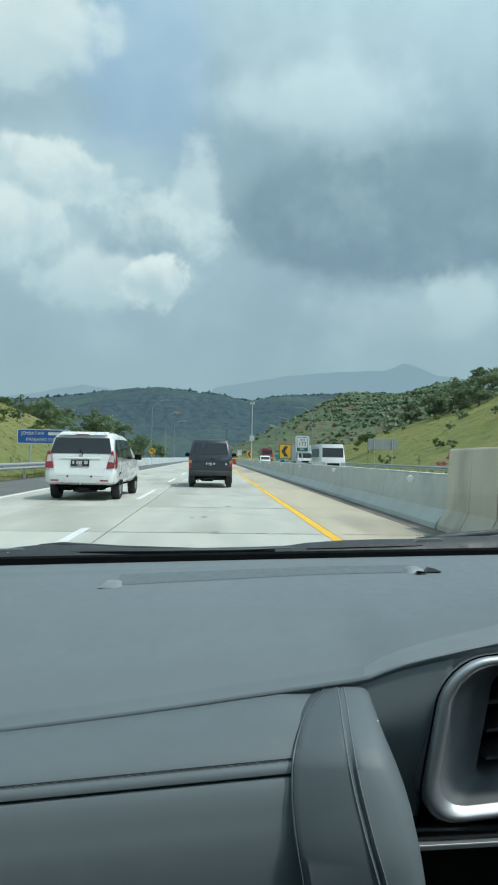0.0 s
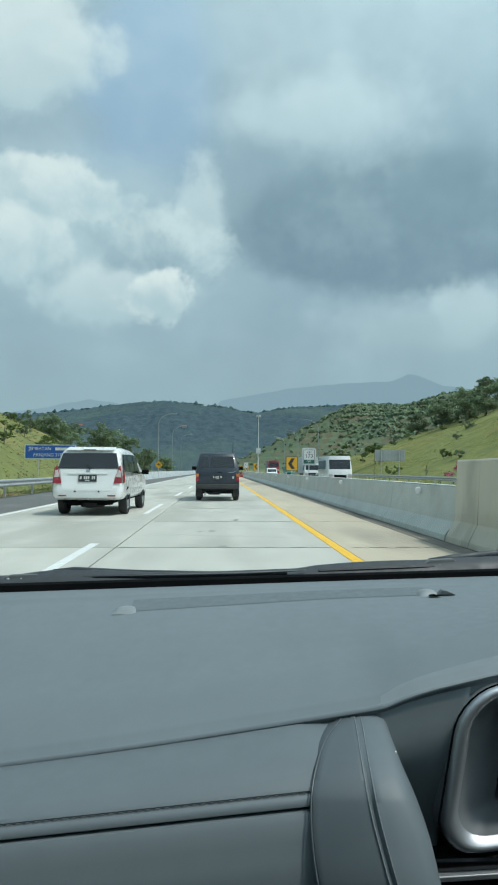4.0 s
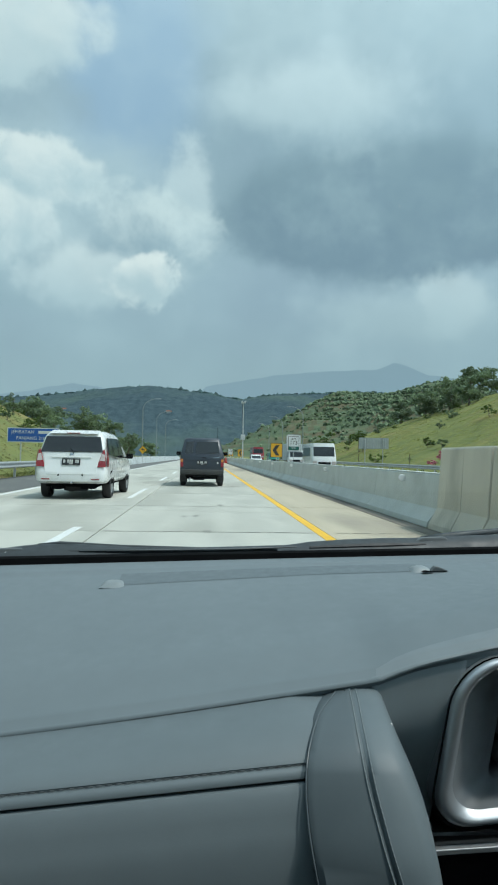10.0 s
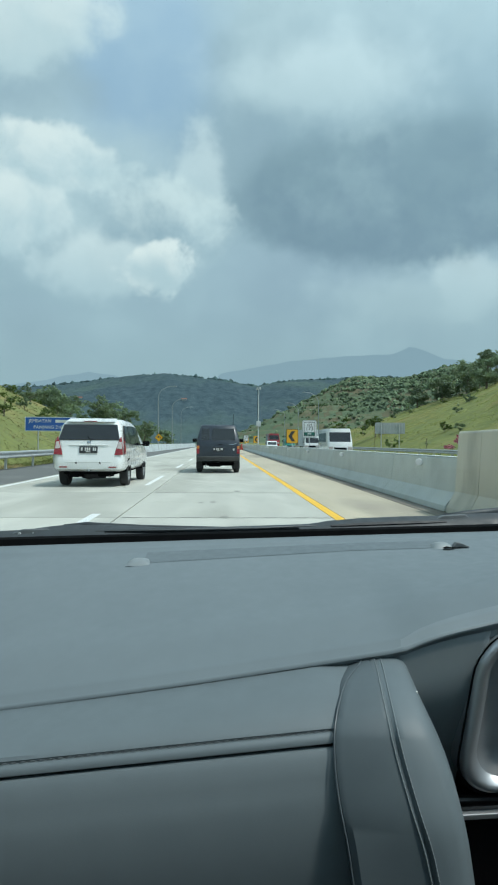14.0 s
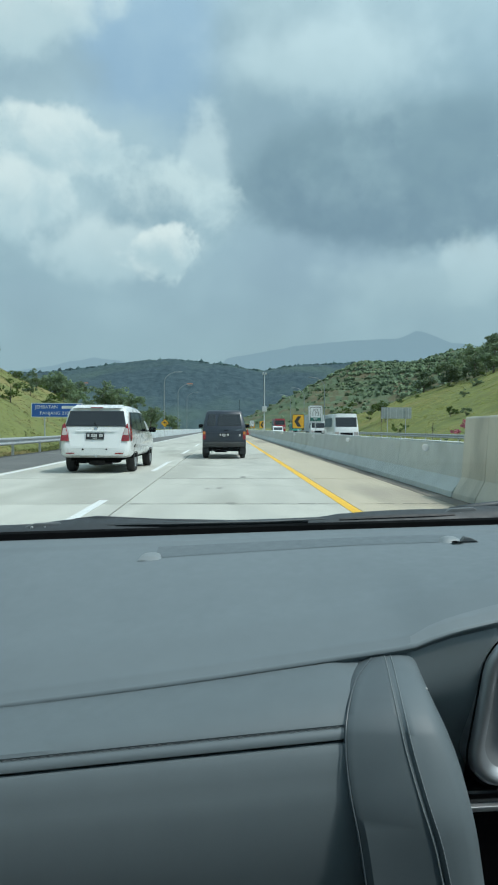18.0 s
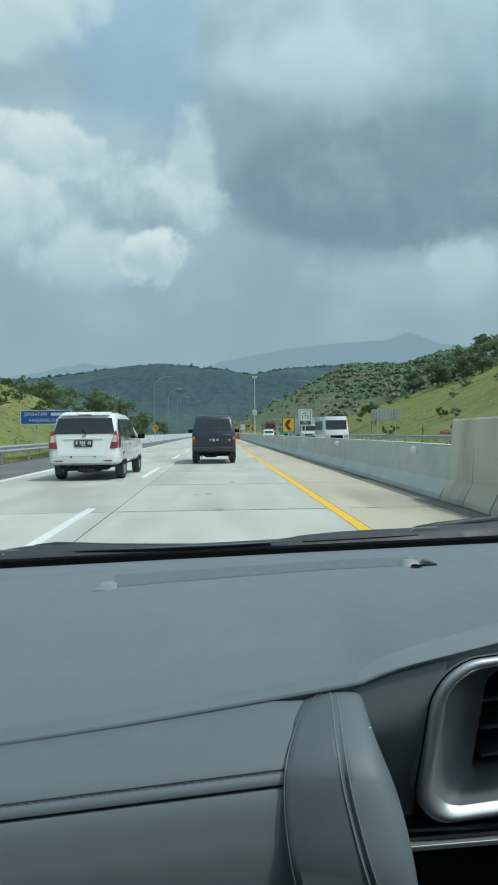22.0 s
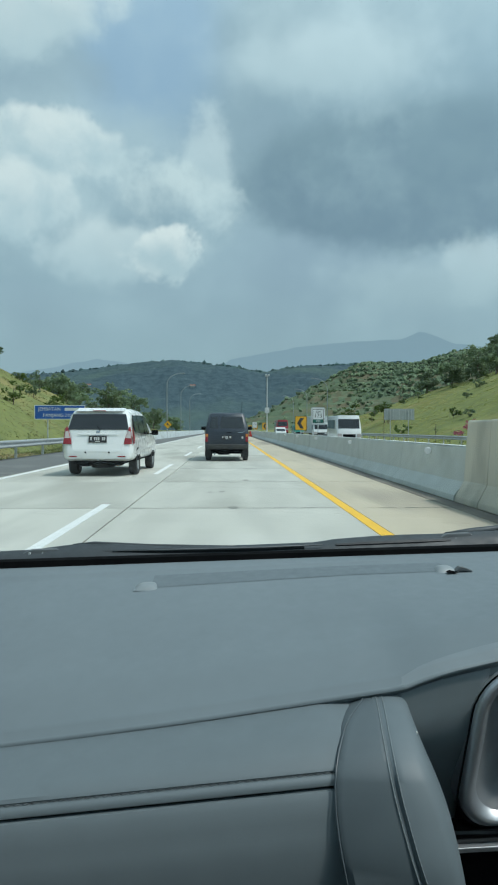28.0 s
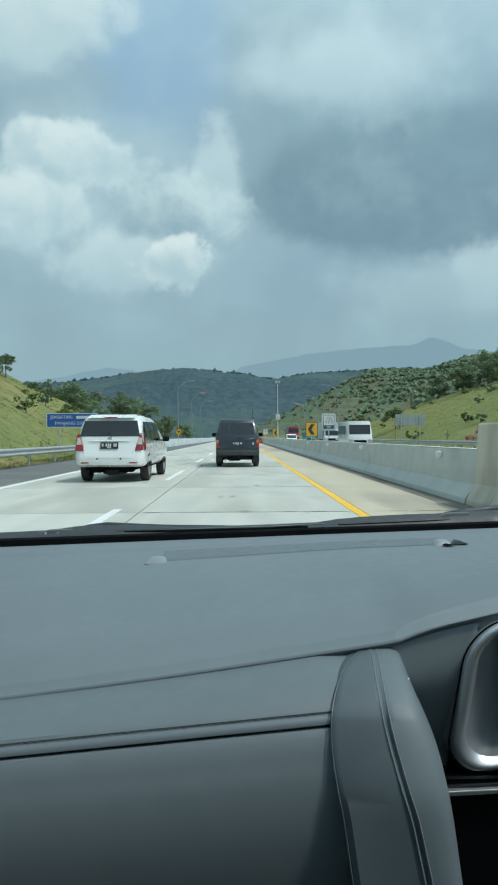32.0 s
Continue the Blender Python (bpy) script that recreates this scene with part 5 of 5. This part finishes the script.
# ---------------------------------------------------------------- trees and grass
def leaves(bm, c, r, n, size, rnd, flat=0.8):
    """A clump of n small pointed leaves round c."""
    for _ in range(n):
        d = Vector((rnd.gauss(0, 1), rnd.gauss(0, 1), rnd.gauss(0, 1))).normalized()
        p = c + Vector((d.x, d.y, d.z * flat)) * r * rnd.uniform(0.55, 1.0)
        a = Vector((rnd.gauss(0, 1), rnd.gauss(0, 1), rnd.gauss(0, 0.6))).normalized()
        b = a.cross(d)
        if b.length < 0.05:
            continue
        b.normalize()
        s = size * rnd.uniform(0.6, 1.3)
        q = [bm.verts.new(p + a * s), bm.verts.new(p + b * s * 0.45), bm.verts.new(p - a * s), bm.verts.new(p - b * s * 0.45)]
        bm.faces.new(q)


def tree(at, h, spread, m, label, seed, clumps=26, per=26, lean=0.1, low=0.35, name="tree", leaf=0.30, category="tree"):
    rnd = random.Random(seed)
    root = thing(name, label, category, at)
    bm = bmesh.new()
    top = Vector((rnd.uniform(-lean, lean) * h, rnd.uniform(-lean, lean) * h, h * 0.86))
    r0 = 0.028 * h
    trunk = [Vector((0, 0, -0.3)), top * 0.3 + Vector((rnd.uniform(-0.1, 0.1), 0, 0)), top * 0.65, top]
    tube(trunk, [r0, r0 * 0.75, r0 * 0.45, r0 * 0.15], 8, bm)
    ends = [top]
    for k in range(7):
        f = rnd.uniform(low, 0.85)
        a = 2.4 * k + rnd.uniform(-0.4, 0.4)
        base = top * f
        end = base + Vector((math.cos(a) * spread * rnd.uniform(0.5, 0.95), math.sin(a) * spread * rnd.uniform(0.5, 0.95), h * rnd.uniform(0.06, 0.26)))
        mid = base.lerp(end, 0.5) + Vector((0, 0, 0.04 * h))
        tube([base, mid, end], [r0 * 0.4, r0 * 0.25, r0 * 0.08], 6, bm)
        ends += [end, mid]
    part("trunk", bm, M["bark"], root)
    bm = bmesh.new()
    for k in range(clumps):
        c = rnd.choice(ends) + Vector((rnd.gauss(0, 0.22), rnd.gauss(0, 0.22), rnd.gauss(0, 0.12))) * spread
        leaves(bm, c, spread * rnd.uniform(0.16, 0.34), per, leaf, rnd)
    part("crown", bm, m, root)
    return root


def on(u, y):
    return (u + bend(min(y, 600)), y, land(u + bend(min(y, 600)), y) - 0.02)


def plant_trees():
    rnd = random.Random(3)
    for k, (u, y, h, s) in enumerate(((49, 118, 6.0, 2.6), (53, 127, 7.4, 3.2), (57, 133, 6.6, 3.0), (55, 143, 7.8, 3.4), (60, 148, 7.2, 3.2), (52, 150, 5.2, 2.6), (63, 160, 8.2, 3.6), (58, 168, 6.4, 3.0), (66, 140, 7.0, 3.2), (54, 176, 6.0, 2.8))):
        tree(on(u, y), h, s, M["leaf"], "broad dark green tree on the grassy slope", 20 + k, 70, 30, low=0.12, leaf=0.34)
    for k, (u, y, h) in enumerate(((27, 112, 3.6), (24, 138, 4.0), (30, 160, 4.4), (26, 190, 4.6))):
        tree(on(u, y), h, 1.7, M["leaf_light"], "young light green tree by the road", 60 + k, 34, 26, low=0.15, leaf=0.24)
    for k in range(26):
        u, y = -rnd.uniform(15, 46), rnd.uniform(128, 262)
        tree(on(u, y), rnd.uniform(4.5, 7.5), rnd.uniform(2.6, 3.8), M["leaf"], "leafy green tree in the wood beside the road", 90 + k, 44, 26, low=0.1, leaf=0.38)
    for k, (u, y) in enumerate(((-33, 92), (-30, 104), (-27, 118), (-40, 110), (-22, 96), (-36, 124))):
        tree(on(u, y), rnd.uniform(2.2, 3.4), 1.7, M["leaf"], "low green bush on the bank", 130 + k, 22, 24, low=0.1, name="bush", leaf=0.22, category="bush")
    tree(on(21.5, 57), 2.2, 1.2, M["flower"], "shrub covered with pink blossom", 150, 22, 22, low=0.15, name="flowering_shrub", leaf=0.12, category="shrub")
    for k in range(18):
        u, y = -rnd.uniform(15, 42), rnd.uniform(58, 150)
        tree(on(u, y), rnd.uniform(0.8, 2.0), rnd.uniform(0.7, 1.3), rnd.choice((M["leaf"], M["leaf_light"])), "small green shrub on the bank", 210 + k, 16, 22, low=0.05, name="shrub", leaf=0.16, category="shrub")
    for k in range(46):
        u, y = rnd.uniform(22, 60), rnd.uniform(70, 210)
        tree(on(u, y), rnd.uniform(0.9, 2.0), rnd.uniform(0.6, 1.1), rnd.choice((M["leaf"], M["leaf_light"])), "small green shrub on the slope", 170 + k, 14, 20, low=0.1, name="shrub", leaf=0.15, category="shrub")


def grass(name, n, u0, u1, y0, y1, h, seed, label, m="grass"):
    """Blades in tufts, joined: nobody could count them."""
    rnd = random.Random(seed)
    verts, faces = [], []
    for _ in range(n):
        f = rnd.random() ** 1.6
        y = y0 + (y1 - y0) * f
        u = rnd.uniform(u0, u1)
        if noise.noise((u * 0.2, y * 0.2, 3)) < rnd.uniform(-0.5, 0.25):
            continue
        x0, yy, z = on(u, y)
        k = h * rnd.uniform(0.5, 1.4)
        for _ in range(5):
            a = rnd.uniform(0, 6.3)
            w = 0.03 + 0.0009 * y
            dx, dy = math.cos(a), math.sin(a)
            bx, by = x0 + rnd.uniform(-0.25, 0.25), yy + rnd.uniform(-0.25, 0.25)
            lean = rnd.uniform(0.4, 0.9) * k
            tx, ty = bx + dx * lean, by + dy * lean
            i = len(verts)
            verts += [(bx - dy * w, by + dx * w, land(bx, by) - 0.02), (bx + dy * w, by - dx * w, land(bx, by) - 0.02), (tx, ty, land(tx, ty) + k * rnd.uniform(0.3, 0.6))]
            faces.append((i, i + 1, i + 2))
    me = bpy.data.meshes.new(name)
    me.from_pydata(verts, [], faces)
    me.materials.append(M[m])
    me.normals_split_custom_set([(0.0, 0.0, 1.0)] * len(me.loops))
    tagged(new(name, me), label, "grass", kind="stuff")


def woods(name, n, place, size, m, label, seed):
    """Far crowns: lumpy clumps, joined."""
    rnd = random.Random(seed)
    src = bmesh.new()
    bmesh.ops.create_icosphere(src, subdivisions=1, radius=1.0)
    base = np.array([v.co[:] for v in src.verts])
    tri = np.array([[v.index for v in f.verts] for f in src.faces])
    src.free()
    V, Fc = [], []
    for i in range(n):
        x, y, z = place(rnd)
        s = size * (rnd.uniform(0.5, 1.2) + 0.9 * rnd.random() ** 5)
        jag = np.random.RandomState(seed * 1000 + i).uniform(0.5, 1.3, (len(base), 1))
        p = base * jag * np.array([s, s, s * rnd.uniform(0.7, 1.2)]) + np.array([x, y, z + 0.3 * s])
        Fc.append(tri + len(base) * len(V))
        V.append(p)
    me = bpy.data.meshes.new(name)
    me.from_pydata(np.concatenate(V).tolist(), [], np.concatenate(Fc).tolist())
    me.materials.append(m)
    tagged(new(name, me), label, "trees", kind="stuff")


def ridge_place(rnd):
    u = rnd.uniform(-560, 620)
    v = rnd.uniform(1288, 1306)
    x, y, z = ridge_at(u, v)
    return (x, y + rnd.uniform(-5, 5), z)


def terrace_place(rnd):
    while True:
        u, v = rnd.uniform(10, 420), rnd.uniform(470, 710)
        if rnd.random() < smooth01(70, 175, u + 0.6 * (v - 560)) + 0.06 and noise.noise((u * 0.035, v * 0.035, 3.0)) > rnd.uniform(-0.45, 0.15):
            return terrace_at(u, v)


plant_trees()
grass("verge_grass", 4000, -13.5, -9.3, 8, 75, 0.2, 5, "short green grass along the verge")
grass("slope_grass", 34000, 18.5, 64, 24, 210, 0.10, 6, "long yellow-green grass on the slope", "lush_lit_grass")
grass("bank_grass", 16000, -46, -13, 30, 170, 0.10, 8, "dry and green grass on the bank")
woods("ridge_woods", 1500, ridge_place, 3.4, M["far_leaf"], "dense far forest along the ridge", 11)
woods("hillside_woods", 12000, terrace_place, 1.45, M["scrub"], "trees and bushes on the terraced hillside", 12)


# ---------------------------------------------------------------- road furniture
def words(text, size, m, parent, at, name="lettering", rx=90):
    cu = bpy.data.curves.new("words", "FONT")
    cu.body, cu.size, cu.align_x, cu.align_y, cu.extrude = text, size, "CENTER", "CENTER", 0.002
    tmp = new("words", cu)
    me = bpy.data.meshes.new_from_object(tmp.evaluated_get(bpy.context.evaluated_depsgraph_get()))
    bpy.data.objects.remove(tmp)
    bpy.data.curves.remove(cu)
    me.materials.clear()
    me.materials.append(m)
    o = new(name, me)
    o.parent = parent
    o.matrix_basis = pose(*at, rx)
    return o


def round_board(w, h, r, y0, y1, z):
    pts = []
    for sx, sz, a0 in ((1, 1, 0), (-1, 1, 90), (-1, -1, 180), (1, -1, 270)):
        for i in range(4):
            a = radians(a0 + 30 * i)
            pts.append((sx * (w / 2 - r) + r * math.cos(a), z + sz * (h / 2 - r) + r * math.sin(a)))
    return prism(pts, "y", y0, y1)


def km_sign(at, number, foot=None):
    s = thing("kilometre_sign", "white kilometre board on a cranked galvanised post", "road sign", at)
    part("post", tube([(0.55, 0.03, 0), (0.55, 0.03, 1.05), (0.0, 0.03, 1.05), (0.0, 0.03, 1.5)], 0.035, 8), M["galv"], s)
    part("frame", round_board(0.80, 0.98, 0.10, 0.0, 0.03, 1.95), M["galv"], s, "grey metal frame")
    b = part("board", round_board(0.72, 0.90, 0.08, -0.012, -0.001, 1.95), M["sign_white"], s, "white reflective board")
    part("border", round_board(0.62, 0.78, 0.03, -0.016, -0.0125, 1.95), M["stripe_black"], b)
    part("inner_board", round_board(0.57, 0.73, 0.02, -0.021, -0.0165, 1.95), M["sign_white"], b)
    words("KM", 0.18, M["stripe_black"], b, (0, -0.024, 2.18))
    words(number, 0.30, M["stripe_black"], b, (0, -0.024, 1.97))
    if foot:
        part("green_field", boxes((-0.285, 0.285, -0.025, -0.0215, 1.59, 1.77)), M["sign_green"], b, "green field")
        words(foot, 0.15, M["sign_white"], b, (0, -0.028, 1.68))
    return s


def bridge_sign(at):
    s = thing("bridge_sign", "wide blue sign with white lettering on two posts", "road sign", at)
    for x in (-0.9, 0.9):
        part("post", tube([(x, 0.03, -0.4), (x, 0.03, 2.9)], 0.05, 8), M["galv"], s)
    b = part("board", round_board(3.7, 1.05, 0.06, -0.03, -0.01, 2.75), M["sign_white"], s, "white edged board")
    part("blue_face", round_board(3.6, 0.95, 0.05, -0.036, -0.031, 2.75), M["sign_blue"], b, "blue reflective face")
    words("JEMBATAN", 0.34, M["sign_white"], b, (-0.75, -0.042, 2.97))
    part("lettering_bar", boxes((0.35, 1.5, -0.042, -0.037, 2.86, 3.07)), M["sign_white"], b)
    words("PANJANG 210 M", 0.34, M["sign_white"], b, (0, -0.042, 2.52))
    return s


def chevron(at, rz=0.0):
    s = thing("chevron_sign", "yellow board with a black chevron pointing along the bend", "road sign", at, rz, "chevron signs on the bend")
    part("post", tube([(0, 0.03, 0), (0, 0.03, 1.5)], 0.035, 8), M["galv"], s)
    b = part("board", round_board(0.80, 0.95, 0.06, -0.012, 0.0, 1.65), M["sign_yellow"], s, "yellow board with black rim")
    part("rim", round_board(0.86, 1.01, 0.08, -0.008, 0.004, 1.65), M["stripe_black"], s)
    part("arrow", prism([(0.22, 2.02), (-0.04, 2.02), (-0.28, 1.65), (-0.04, 1.28), (0.22, 1.28), (-0.02, 1.65)], "y", -0.018, -0.0125), M["stripe_black"], b)
    return s


def bend_sign(at):
    s = thing("bend_sign", "yellow diamond sign warning of a bend", "road sign", at)
    part("post", tube([(0, 0.03, -0.2), (0, 0.03, 1.9)], 0.04, 8), M["galv"], s)
    part("rim", prism([(0, 1.32), (0.68, 2.0), (0, 2.68), (-0.68, 2.0)], "y", -0.008, 0.004), M["stripe_black"], s)
    b = part("board", prism([(0, 1.36), (0.64, 2.0), (0, 2.64), (-0.64, 2.0)], "y", -0.014, -0.009), M["sign_yellow"], s, "yellow diamond board")
    part("arrow", prism([(0.16, 1.72), (0.26, 1.72), (0.26, 2.14), (0.02, 2.14), (0.02, 2.28), (-0.30, 2.08), (0.02, 1.88), (0.02, 2.03), (0.16, 2.03)], "y", -0.02, -0.0145), M["stripe_black"], b)
    return s


def sign_from_behind(at, w, h, top):
    s = thing("sign_board", "grey back of a wide road sign on two posts", "road sign", at)
    part("board", boxes((-w / 2, w / 2, 0, 0.02, top - h, top)), M["sign_back"], s, "grey riveted panel back")
    for k in range(5):
        x = -w / 2 + w * (k + 0.5) / 5
        part("panel_rib", boxes((x - 0.03, x + 0.03, -0.03, -0.001, top - h + 0.05, top - 0.05)), M["galv"], s)
    for x in (-w * 0.3, w * 0.3):
        part("post", tube([(x, -0.07, -0.5), (x, -0.07, top - 0.1)], 0.05, 8), M["galv"], s)
    return s


def street_lamp(at, side):
    """Tall pole with an arm that sweeps over the road; side: +1 leans to +x."""
    s = thing("street_lamp", "tall grey street lamp with a curved arm", "street lamp", at, 0, "street lamps along the road")
    arm = [(0, 0, 0), (0, 0, 4.5), (0, 0, 8.6)] + [(side * 2.3 * (1 - math.cos(a)), 0, 8.6 + 1.9 * math.sin(a)) for a in (math.pi / 2 * k / 7 for k in range(1, 8))]
    part("pole", tube(arm, [0.10, 0.085, 0.065] + [0.055] * 7, 10), M["lamp_post"], s)
    part("lamp_head", boxes((min(side * 2.25, side * 3.0), max(side * 2.25, side * 3.0), -0.14, 0.14, 10.45, 10.58), bevel=0.03), M["lamp_post"], s, "flat grey lamp head")
    part("base_plate", boxes((-0.22, 0.22, -0.22, 0.22, 0.0, 0.05)), M["galv"], s)
    return s


def camera_pole(at):
    s = thing("camera_pole", "white pole with a control box and two cameras", "camera pole", at)
    part("pole", tube([(0, 0, 0), (0, 0, 3.6), (0, 0, 8.2)], [0.09, 0.075, 0.06], 10), M["white_post"], s)
    bx = part("control_box", boxes((-0.28, 0.28, -0.35, -0.08, 3.3, 4.0), bevel=0.02), M["white_post"], s, "pale steel box")
    part("box_door", boxes((-0.24, 0.24, -0.362, -0.351, 3.35, 3.95)), M["white_post"], bx)
    part("cable", tube([(0.07, -0.09, 3.3), (0.2, -0.1, 3.1), (0.08, -0.09, 3.0)], 0.012, 6), M["black"], s)
    part("cable", tube([(-0.09, -0.05, 4.0), (-0.12, -0.05, 6.2), (-0.10, -0.05, 8.0)], 0.018, 6), M["black"], s)
    for x, a in ((-0.16, 25), (0.2, -20)):
        bm = boxes((x - 0.1, x + 0.1, -0.45, 0.1, 8.1, 8.32), bevel=0.02)
        part("camera_housing", bm, M["white_post"], s, "pale camera housing")
    part("bracket", boxes((-0.3, 0.3, -0.05, 0.05, 8.05, 8.1)), M["galv"], s)
    return s


def striped_block(at):
    s = thing("striped_barrier_block", "concrete block painted in black and yellow stripes", "barrier", at, 0, "striped blocks at the median gap")
    for k in range(5):
        a = k * 0.4
        part("stripe", prism([(0, 0), (0.08, 0.25), (0.16, 0.85), (0.34, 0.85), (0.42, 0.25), (0.5, 0)], "y", a, a + 0.398), M["stripe_yellow" if k % 2 else "stripe_black"], s)
    return s


def red_barrier(at):
    s = thing("plastic_barrier", "red water-filled plastic barrier", "barrier", at, 0, "red barriers at the median gap")
    part("shell", prism([(0, 0), (0.04, 0.28), (0.15, 0.42), (0.17, 0.95), (0.33, 0.95), (0.35, 0.42), (0.46, 0.28), (0.5, 0)], "y", 0, 1.1, bevel=0.03), M["red_plastic"], s, "moulded red shell", "auto")
    part("reflector_plate", boxes((0.165, 0.172, 0.25, 0.55, 0.68, 0.85)), M["sign_white"], s)
    return s


for k in range(3):
    y = 108 + 31 * k
    street_lamp((-10.3 + bend(y), y, -0.07), 1)
    y = 118 + 31 * k
    street_lamp((17.9 + bend(y), y, -0.07), -1)
km_sign((4.95, 36.0, 0.0), "173", "800")
km_sign((4.42 + bend(205), 205.0, 0.0), "173", "200")
km_sign((4.42, 112.0, 0.0), "174")
bridge_sign((-12.4, 48.0, land(-12.4, 48)))
bend_sign((-9.9, 105.0, land(-9.9, 105)))
for y in (46, 92, 126, 158, 190, 222, 254):
    chevron((5.1 + bend(y), y, 0.0), 4 + y * 0.03)
sign_from_behind((19.0, 72.0, land(19, 72)), 3.4, 1.25, 3.6)
sign_from_behind((19.5 + bend(128), 128.0, land(19.5, 128)), 3.4, 1.25, 3.6)
camera_pole((4.9, 84.0, 0.0))
for k in range(4):
    striped_block((3.3, 112 + 2.1 * k, 0.0))
for k in range(2):
    red_barrier((3.25, 106 + 1.3 * k, 0.0))
for k in range(18):
    u, y = 19.4 + 0.5 * rng.random(), 34 + 3.4 * k + rng.uniform(-0.5, 0.5)
    st = thing("stake", "thin brown wooden stake with a sapling", "stake", on(u, y), 0, "stakes along the fence")
    part("pole", tube([(0, 0, -0.2), (0.05, 0, rng.uniform(1.3, 2.0))], 0.03, 6), M["bark"], st)
    bm = bmesh.new()
    for _ in range(3):
        leaves(bm, Vector((rng.uniform(-0.1, 0.2), 0, rng.uniform(0.5, 1.4))), 0.22, 8, 0.09, rng)
    part("sapling_leaves", bm, M["leaf"], st)


def house(at, w, d, h):
    s = thing("house", "small far house with a red tiled roof", "house", at)
    part("wall", boxes((-w / 2, w / 2, -d / 2, d / 2, -2, h)), M["sign_back"], s)
    part("roof", prism([(-d / 2 - 0.6, h), (0, h + d * 0.35), (d / 2 + 0.6, h)], "x", -w / 2 - 0.6, w / 2 + 0.6), M["roof_tile"], s, "red tiled roof")


for u, v in ((-250, 1010), (-236, 1030), (-60, 1000)):
    house(ridge_at(u, v), 7, 5, 2.5)


# ---------------------------------------------------------------- vehicles further off
def boxy(name, label, category, at, rz, w, l, h, m, glass_front=True, nose=0.35, cab=None):
    """An oncoming van, truck or coach, seen from the front."""
    s = thing(name, label, category, at, rz)
    out = [(-l / 2, 0.35), (-l / 2, h), (l / 2 - nose, h), (l / 2 - nose * 0.35, h * 0.58), (l / 2, h * 0.48), (l / 2, 0.35)]
    sh = Shell(s, w, [(y, z) for y, z in out], h * 0.55, 0.10, [(0.3, -l / 2), (h, -l / 2)])
    sh.body(m, "", 0.06)
    f = lambda z: lerp_table(z, [(0.35, l / 2), (h * 0.48, l / 2), (h * 0.58, l / 2 - nose * 0.35), (h, l / 2 - nose)])

    def front(nm, x0, x1, z0, z1, mm, off=0.012):
        bm = sheet(lambda x, z: (x, f(z) + off, z), [x0, x1], [z0, (z0 + z1) / 2, z1], thick=(0, -0.02, 0))
        part(nm, bm, mm, s)
    front("windscreen", -w * 0.42, w * 0.42, h * 0.58, h * 0.88, M["dark_glass"])
    front("grille", -w * 0.25, w * 0.25, h * 0.30, h * 0.40, M["black"])
    front("bumper", -w * 0.48, w * 0.48, 0.36, 0.58, M["black"], 0.04)
    for sd in (-1, 1):
        front("headlamp", min(sd * w * 0.30, sd * w * 0.46), max(sd * w * 0.30, sd * w * 0.46), h * 0.31, h * 0.42, M["clear_lens"], 0.02)
        sh.side_panel("side_window", [(-l * 0.42, h * 0.58), (l * 0.30, h * 0.58), (l * 0.24, h * 0.86), (-l * 0.42, h * 0.86)], M["dark_glass"], sd)
        for y in (-l * 0.32, l * 0.32):
            wheel_mesh(s, sd * (w / 2 - 0.12), y, 0.34, 0.22, sd)
    return s


boxy("minibus", "white minibus on the opposite carriageway", "minibus", (8.3, 47, 0), 180, 1.75, 4.8, 2.2, M["white_car"])
boxy("hatchback", "small white car on the opposite carriageway", "car", (8.2, 104, 0), 180, 1.65, 3.8, 1.5, M["white_car"], nose=1.2)
boxy("green_van", "turquoise van on the opposite carriageway", "van", (11.8, 112, 0), 180, 1.7, 4.4, 1.9, M["flag"])
boxy("coach", "dark red coach on the opposite carriageway", "coach", (12.0, 150, 0), 180, 2.5, 10.5, 3.3, M["bus_red"], nose=0.3)


def truck(at, rz):
    s = boxy("box_truck", "white box lorry on the opposite carriageway", "lorry", at, rz, 1.95, 2.0, 2.1, M["white_car"], nose=0.3)
    part("cargo_box", boxes((-1.05, 1.05, -5.2, -1.1, 0.75, 2.95), bevel=0.03), M["parapet"], s, "pale cargo box")
    part("cooling_unit", boxes((-0.6, 0.6, -1.1, -0.75, 2.35, 2.85), bevel=0.03), M["sign_back"], s)
    part("chassis", boxes((-0.5, 0.5, -5.1, -0.9, 0.45, 0.75)), M["black"], s)
    for sd in (-1, 1):
        wheel_mesh(s, sd * 0.85, -4.0, 0.38, 0.24, sd)


truck((11.8, 84, 0), 180)
dark = old_van((0.6, 138.0, 0.0))
tagged(dark, "far dark car in the same lane", "car")
def joint_seals():
    """Ragged dark sealant along the cross joints."""
    rnd = random.Random(23)
    for k in range(12):
        y, bm, x = 10.0 + 5.0 * k, bmesh.new(), SEAM + 0.05
        while x < BAR - 0.5:
            w, n = rnd.uniform(0.06, 0.32), rnd.uniform(0.010, 0.026) * (1 + 0.02 * y)
            d = rnd.uniform(-0.012, 0.012)
            if not YELLOW - 0.15 < x + w / 2 < YELLOW + 0.15:
                bm.faces.new([bm.verts.new(p) for p in ((x, y + d - n, 0.0035), (x + w, y + d - n * rnd.uniform(0.5, 1), 0.0035), (x + w * 1.05, y + d + n * rnd.uniform(0.4, 1), 0.0035), (x + w * 0.1, y + d + n, 0.0035))])
            x += w * rnd.uniform(1.0, 1.5)
        part("joint_seal", bm, M["joint"], road, "ragged dark joint sealant")


# ---------------------------------------------------------------- paving, piece by piece
slabs()
joint_seals()
road_stains()
